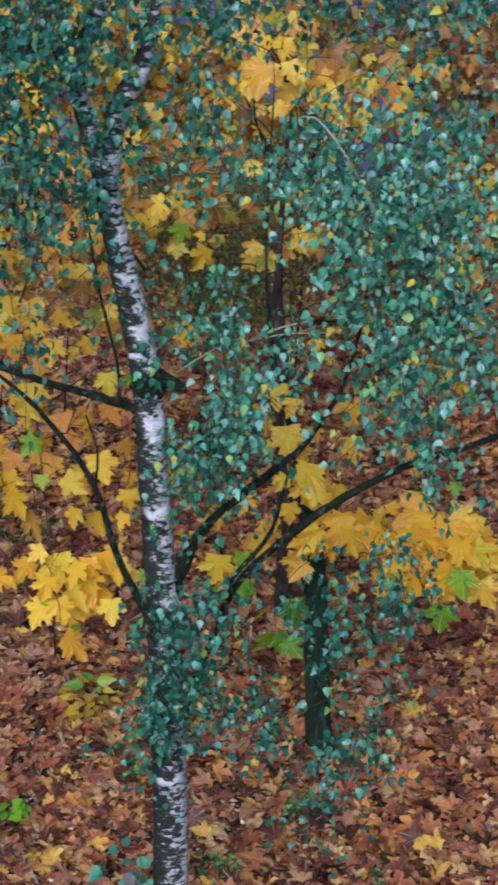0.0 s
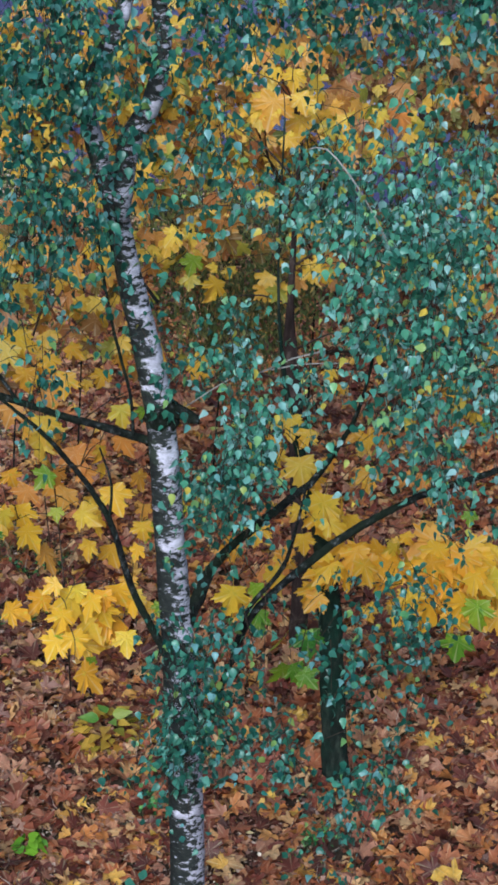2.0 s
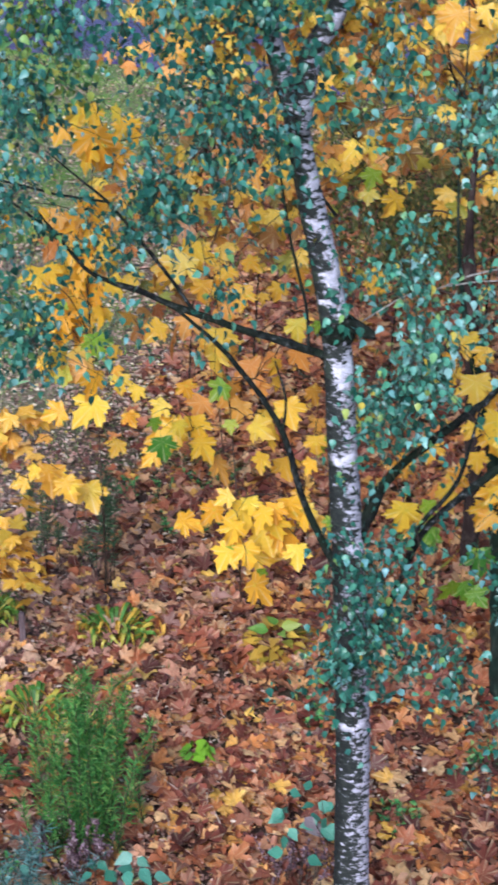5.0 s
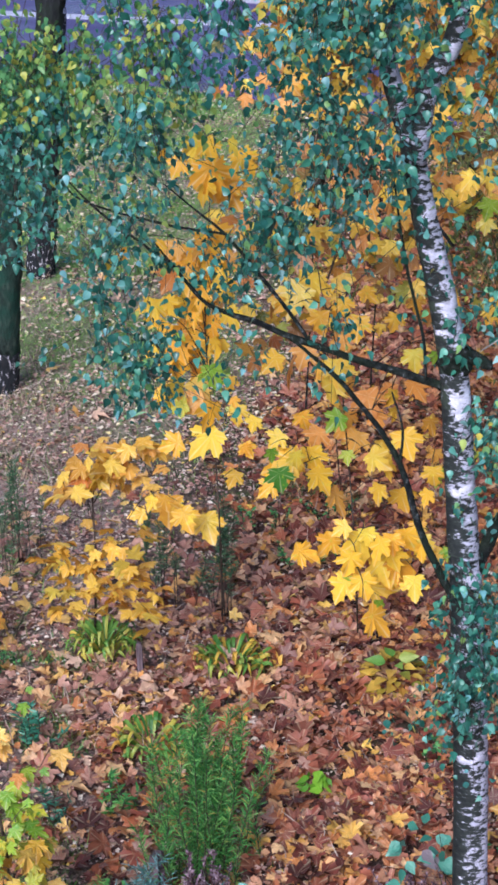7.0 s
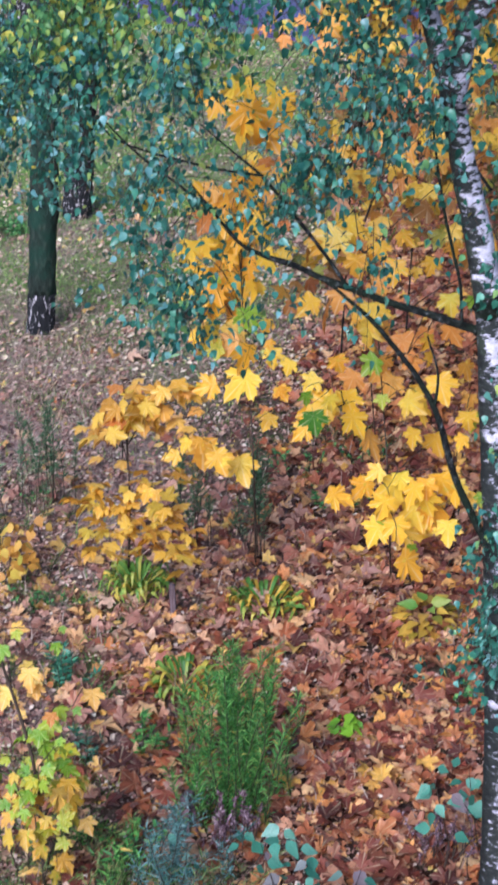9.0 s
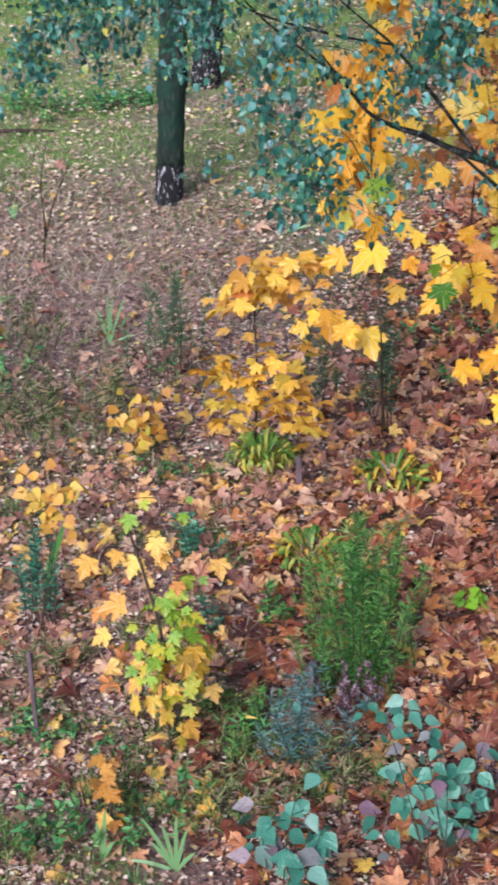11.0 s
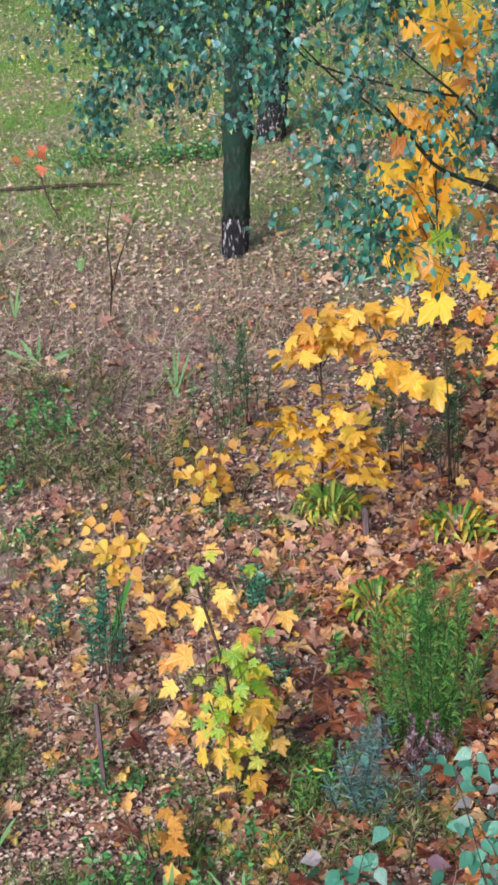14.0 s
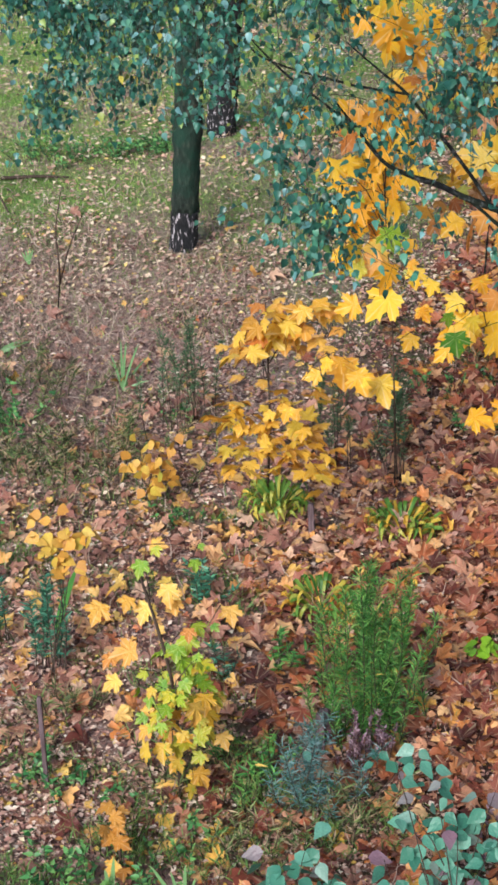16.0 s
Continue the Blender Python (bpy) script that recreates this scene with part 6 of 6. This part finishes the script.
def dark_trunk(place, top, radius, label):
    """A bare dark trunk with a few snags, its crown lost among the leaves."""
    tree = thing("maple_tree", place, label, "maple tree", "dark trunks")
    a, b = np.array(place, float), np.array(top, float)
    line = [(*(a + (b - a) * k + np.array([0.03 * math.sin(7 * k), 0, -0.06 if k == 0 else 0])), radius * w) for k, w in ((0, 1.25), (0.12, 1.02), (0.4, 0.95), (0.62, 0.85), (0.72, 0.45), (1, 0.2))]
    part("trunk", tube(line, 12, 0.07, 0.06), mat_dark_bark, tree, "", True)
    for k in (0.45, 0.55, 0.62, 0.7, 0.78, 0.86, 0.93):
        c = a + (b - a) * k
        e = c + [rng.choice([-1, 1]) * rng.uniform(0.25, 0.6), rng.normal() * 0.15, rng.uniform(0.05, 0.3)]
        part("twig", tube([(*c, 0.008), (*((c + e) / 2 + [0, 0, 0.04]), 0.005), (*e, 0.002)], 5, 0.05, 0.08, 0.3), mat_twig, tree)
    return tree


dark_trunk((1.243, 10.423, 0), (1.156, 10.423, 2.95), 0.045, "slim dark brown maple trunk with bare side twigs")
dark_trunk((3.3, 16, 0), (3.2, 16, 3.4), 0.06, "dark maple trunk among rusty leaves")
dark_trunk((2.83, 15.6, 0), (2.7, 15.6, 3.2), 0.045, "slim dark maple trunk at the wood's edge")

# ---- leaf litter, small leaves, grass ----
def field(n, lo, hi, chance):
    """Up to n random places in a box, kept by a chance of place."""
    p = np.stack([rng.uniform(lo[0], hi[0], n), rng.uniform(lo[1], hi[1], n)], -1)
    keep = rng.uniform(size=n) < chance(p[:, 0], p[:, 1])
    return p[keep]


def maple_share(x, y):
    """Thick under the maples, thinning out over the grass."""
    edge = x - (-1.0 - 0.12 * (y - 7) - 0.4 * np.sin(0.9 * y))
    k = 1 / (1 + np.exp(-edge * 2.0))
    k = 0.36 + 0.64 * k
    far = 1 / (1 + np.exp((y - np.where(x > -0.5, 19.0, 12.0)) * 0.8))
    left_far = 1 / (1 + np.exp((y - 10.3 - 0.9 * (x + 2)) * 1.2))
    k = k * (1 - 0.45 / (1 + np.exp((y - 7.6) * 3)) / (1 + np.exp((x + 0.3) * 4)))
    k = k * (1 - 0.6 / (1 + np.exp((y - 7.3) * 4)) / (1 + np.exp((x + 1.3) * 4)))
    return k * np.maximum(far, 0.05) * np.where(x < -0.8, np.maximum(left_far, np.where(y < 11.8, 0.24, 0.08)), 1)


def lie(p, low, high, rough=0.35):
    n = len(p)
    z = ground_height(p[:, 0], p[:, 1]) + rng.uniform(low, high, n)
    a = rng.uniform(0, 2 * np.pi, n)
    tip = np.stack([np.cos(a), np.sin(a), rng.normal(size=n) * rough], -1)
    nor = np.array([0, -0.12, 1.0]) + rng.normal(size=(n, 3)) * rough
    return np.c_[p, z], tip, nor


spots = field(84000, (-5.0, 5.3), (4.5, 21.0), maple_share)
near = (spots[:, 0] > -0.6) & (spots[:, 0] < 1.1) & (spots[:, 1] < 8.4)
near_ids = np.flatnonzero(near)[:300]
rest = np.delete(spots, near_ids, axis=0)
litter = thing("leaf_litter", (0, 9, 0), "thick litter of brown and rust fallen maple leaves", "leaf litter", kind="structure")
for q in range(4):
    some = rest[q::4]
    faded = some[:, 0] + 0.5 * np.sin(1.1 * some[:, 1]) + rng.normal(size=len(some)) * 0.5 < -1.1
    for these, mat, widest in ((some[~faded], mat_litter, 0.1), (some[faded], mat_litter_faded, 0.075)):
        p, tip, nor = lie(these, 0.008, 0.05, 0.3)
        keep_places(part("leaves", scatter(FALLEN_SHAPES[q], p, tip, nor, 0.04 + widest * rng.uniform(0, 1, len(p)) ** 1.5), mat, litter, kind="stuff"), FALLEN_SHAPES[q])
p, tip, nor = lie(spots[near_ids], 0.012, 0.055)
for a, b, c in zip(p, tip, nor):
    one_leaf(litter, int(rng.integers(3)), mat_litter_one, a, b, c, rng.uniform(0.07, 0.14))


def patchy(x, y, s=1.0, seed=0.0):
    return 0.5 + 0.25 * np.sin(1.3 * s * x + 2.1 + seed) + 0.25 * np.sin(1.9 * s * y + 0.7 * s * x + seed)


def grass_share(x, y):
    lawn = 1 / (1 + np.exp(-(y - 13.2 + 0.35 * (x + 3)) * 1.1)) * 1 / (1 + np.exp((x + 1.2) * 1.6))
    bank = 0.3 / (1 + np.exp(-(y - 11.5) * 1.2)) / (1 + np.exp(-(x - 0.6) * 3))
    return np.clip(lawn * (0.4 + 0.9 * patchy(x, y)) + bank, 0, 1)


SHORT_BLADE = (np.array([(-0.07, 0, 0), (0.07, 0, 0), (0.0, 0.55, 1.0)]), np.array([(0, 1, 2)]))
SCRAP_SHAPE = (np.array([(0, 0, 0), (0.36, 0.4, 0.1), (-0.3, 0.5, 0.12), (0, 1, -0.06)]), np.array([(0, 1, 3), (0, 3, 2)]))


def weedy(x, y):
    """Rank weeds: a belt between the open ground and the litter, and the near corner."""
    belt = np.exp(-(((y - 9.6 + 0.3 * (x + 3)) / 1.1) ** 2)) / (1 + np.exp((x + 1.9) * 4))
    corner = 1 / (1 + np.exp((y - 6.8) * 4)) / (1 + np.exp((x + 0.7) * 4))
    return np.clip(belt + corner, 0, 1)


def dry_share(x, y):
    d = np.exp(-(((x + 3.6) / 1.5) ** 2 + ((y - 12.2) / 2.0) ** 2))
    return np.clip(1.1 * d + 0.12, 0, 1) * np.where(x < 0.5, 1, 0.2)


def small_share(x, y):
    return np.clip(0.25 + 0.6 * (1 - maple_share(x, y)), 0, 1) * (1 - 0.9 * np.clip(1.6 * grass_share(x, y), 0, 1)) * np.clip(0.05 + 1.2 * patchy(x, y, 3.1, 2.0), 0.15, 1) * (1 - 0.15 * weedy(x, y)) * (1 - 0.45 * dry_share(x, y))


n = 560000
deep = np.exp(rng.uniform(math.log(5.2), math.log(25.0), n))
small = np.stack([rng.uniform(-0.46, 0.14, n) * deep, deep], -1)
small = small[rng.uniform(size=n) < small_share(small[:, 0], small[:, 1])]
p, tip, nor = lie(small, 0.004, 0.03, 0.2)
tagged(new("small_leaf_litter", mesh_of("small_leaf_litter", *scatter(SCRAP_SHAPE, p, tip, nor, 0.006 + 0.031 * rng.uniform(0, 1, len(p)) ** 2.4 + 0.0011 * p[:, 1]), mat_litter_small)),
                      "pale pinkish small fallen birch leaves on soil", "leaf litter", kind="stuff")


n = 60000
deep = np.exp(rng.uniform(math.log(12.8), math.log(25.0), n))
flecks = np.stack([rng.uniform(-0.46, 0.02, n) * deep, deep], -1)
flecks = flecks[rng.uniform(size=n) < np.clip(0.12 + 0.5 * patchy(flecks[:, 0], flecks[:, 1], 2.2, 3.0), 0, 1) * np.where(flecks[:, 0] < -0.27 * flecks[:, 1], 0.3, 0.5)]
p, tip, nor = lie(flecks, 0.02, 0.045, 0.25)
tagged(new("lawn_leaf_litter", mesh_of("lawn_leaf_litter", *scatter(SCRAP_SHAPE, p, tip, nor, rng.uniform(0.025, 0.055, len(p))), mat_litter_lawn)),
                     "cream and yellow fallen birch leaves on grass", "leaf litter", kind="stuff")


lawn = field(760000, (-10, 10.5), (4.5, 25.5), grass_share)
p = np.c_[lawn, ground_height(lawn[:, 0], lawn[:, 1]) - 0.01]
grass = tagged(new("grass", mesh_of("grass", *upright(SHORT_BLADE, p, 0.5, rng.uniform(0.02, 0.06, len(p))), mat_grass)), "short olive and green grass strewn with leaves", "grass", kind="stuff")


def tuft_share(x, y):
    return np.clip((patchy(x, y, 2.6, 1.0) - 0.6) * 2.0 + weedy(x, y) * (0.6 + 0.5 * patchy(x, y, 4.3, 0.4)), 0, 1) * np.where(x < -0.9, 1.0, np.where((y < 7) & (x < 0), 0.45, 0.1))


low = field(185000, (-5.5, 5.0), (3.0, 14), tuft_share)
p = np.c_[low, ground_height(low[:, 0], low[:, 1]) - 0.01]
low_grass = tagged(new("low_grass", mesh_of("low_grass", *upright(blade(0.04, 0.7), p, 0.6, 0.025 + 0.08 * rng.uniform(0, 1, len(p)) ** 1.6), mat_weed_grass)), "patchy green grass and weeds between leaves", "grass", kind="stuff")


def fresh_share(x, y):
    """Fresh grass in small patches round the saplings and towards the near corner."""
    k = np.clip((patchy(x, y, 3.7, 0.9) * 0.6 + patchy(x, y, 8.1, 2.3) * 0.4 - 0.52) * 4.5, 0, 1)
    return k / (1 + np.exp((x + 1.25) * 5)) / (1 + np.exp((y - 9.9) * 3))


fresh = field(120000, (-4.2, 5.4), (-0.8, 11), fresh_share)
p = np.c_[fresh, ground_height(fresh[:, 0], fresh[:, 1]) - 0.01]
tagged(new("fresh_grass", mesh_of("fresh_grass", *upright(blade(0.035, 0.7), p, 0.6, 0.03 + 0.07 * rng.uniform(0, 1, len(p)) ** 1.6), mat_green_weed)), "small patches of fresh green grass between fallen leaves", "grass", kind="stuff")


dry = field(270000, (-8, 5.5), (3, 19), dry_share)
p = np.c_[dry, ground_height(dry[:, 0], dry[:, 1]) - 0.005]
dry_grass = tagged(new("dry_grass", mesh_of("dry_grass", *upright(blade(0.025, 0.8, 0.4), p, 1.1, rng.uniform(0.05, 0.16, len(p))), mat_dry_grass)), "flattened dry brown grass", "grass", kind="stuff")
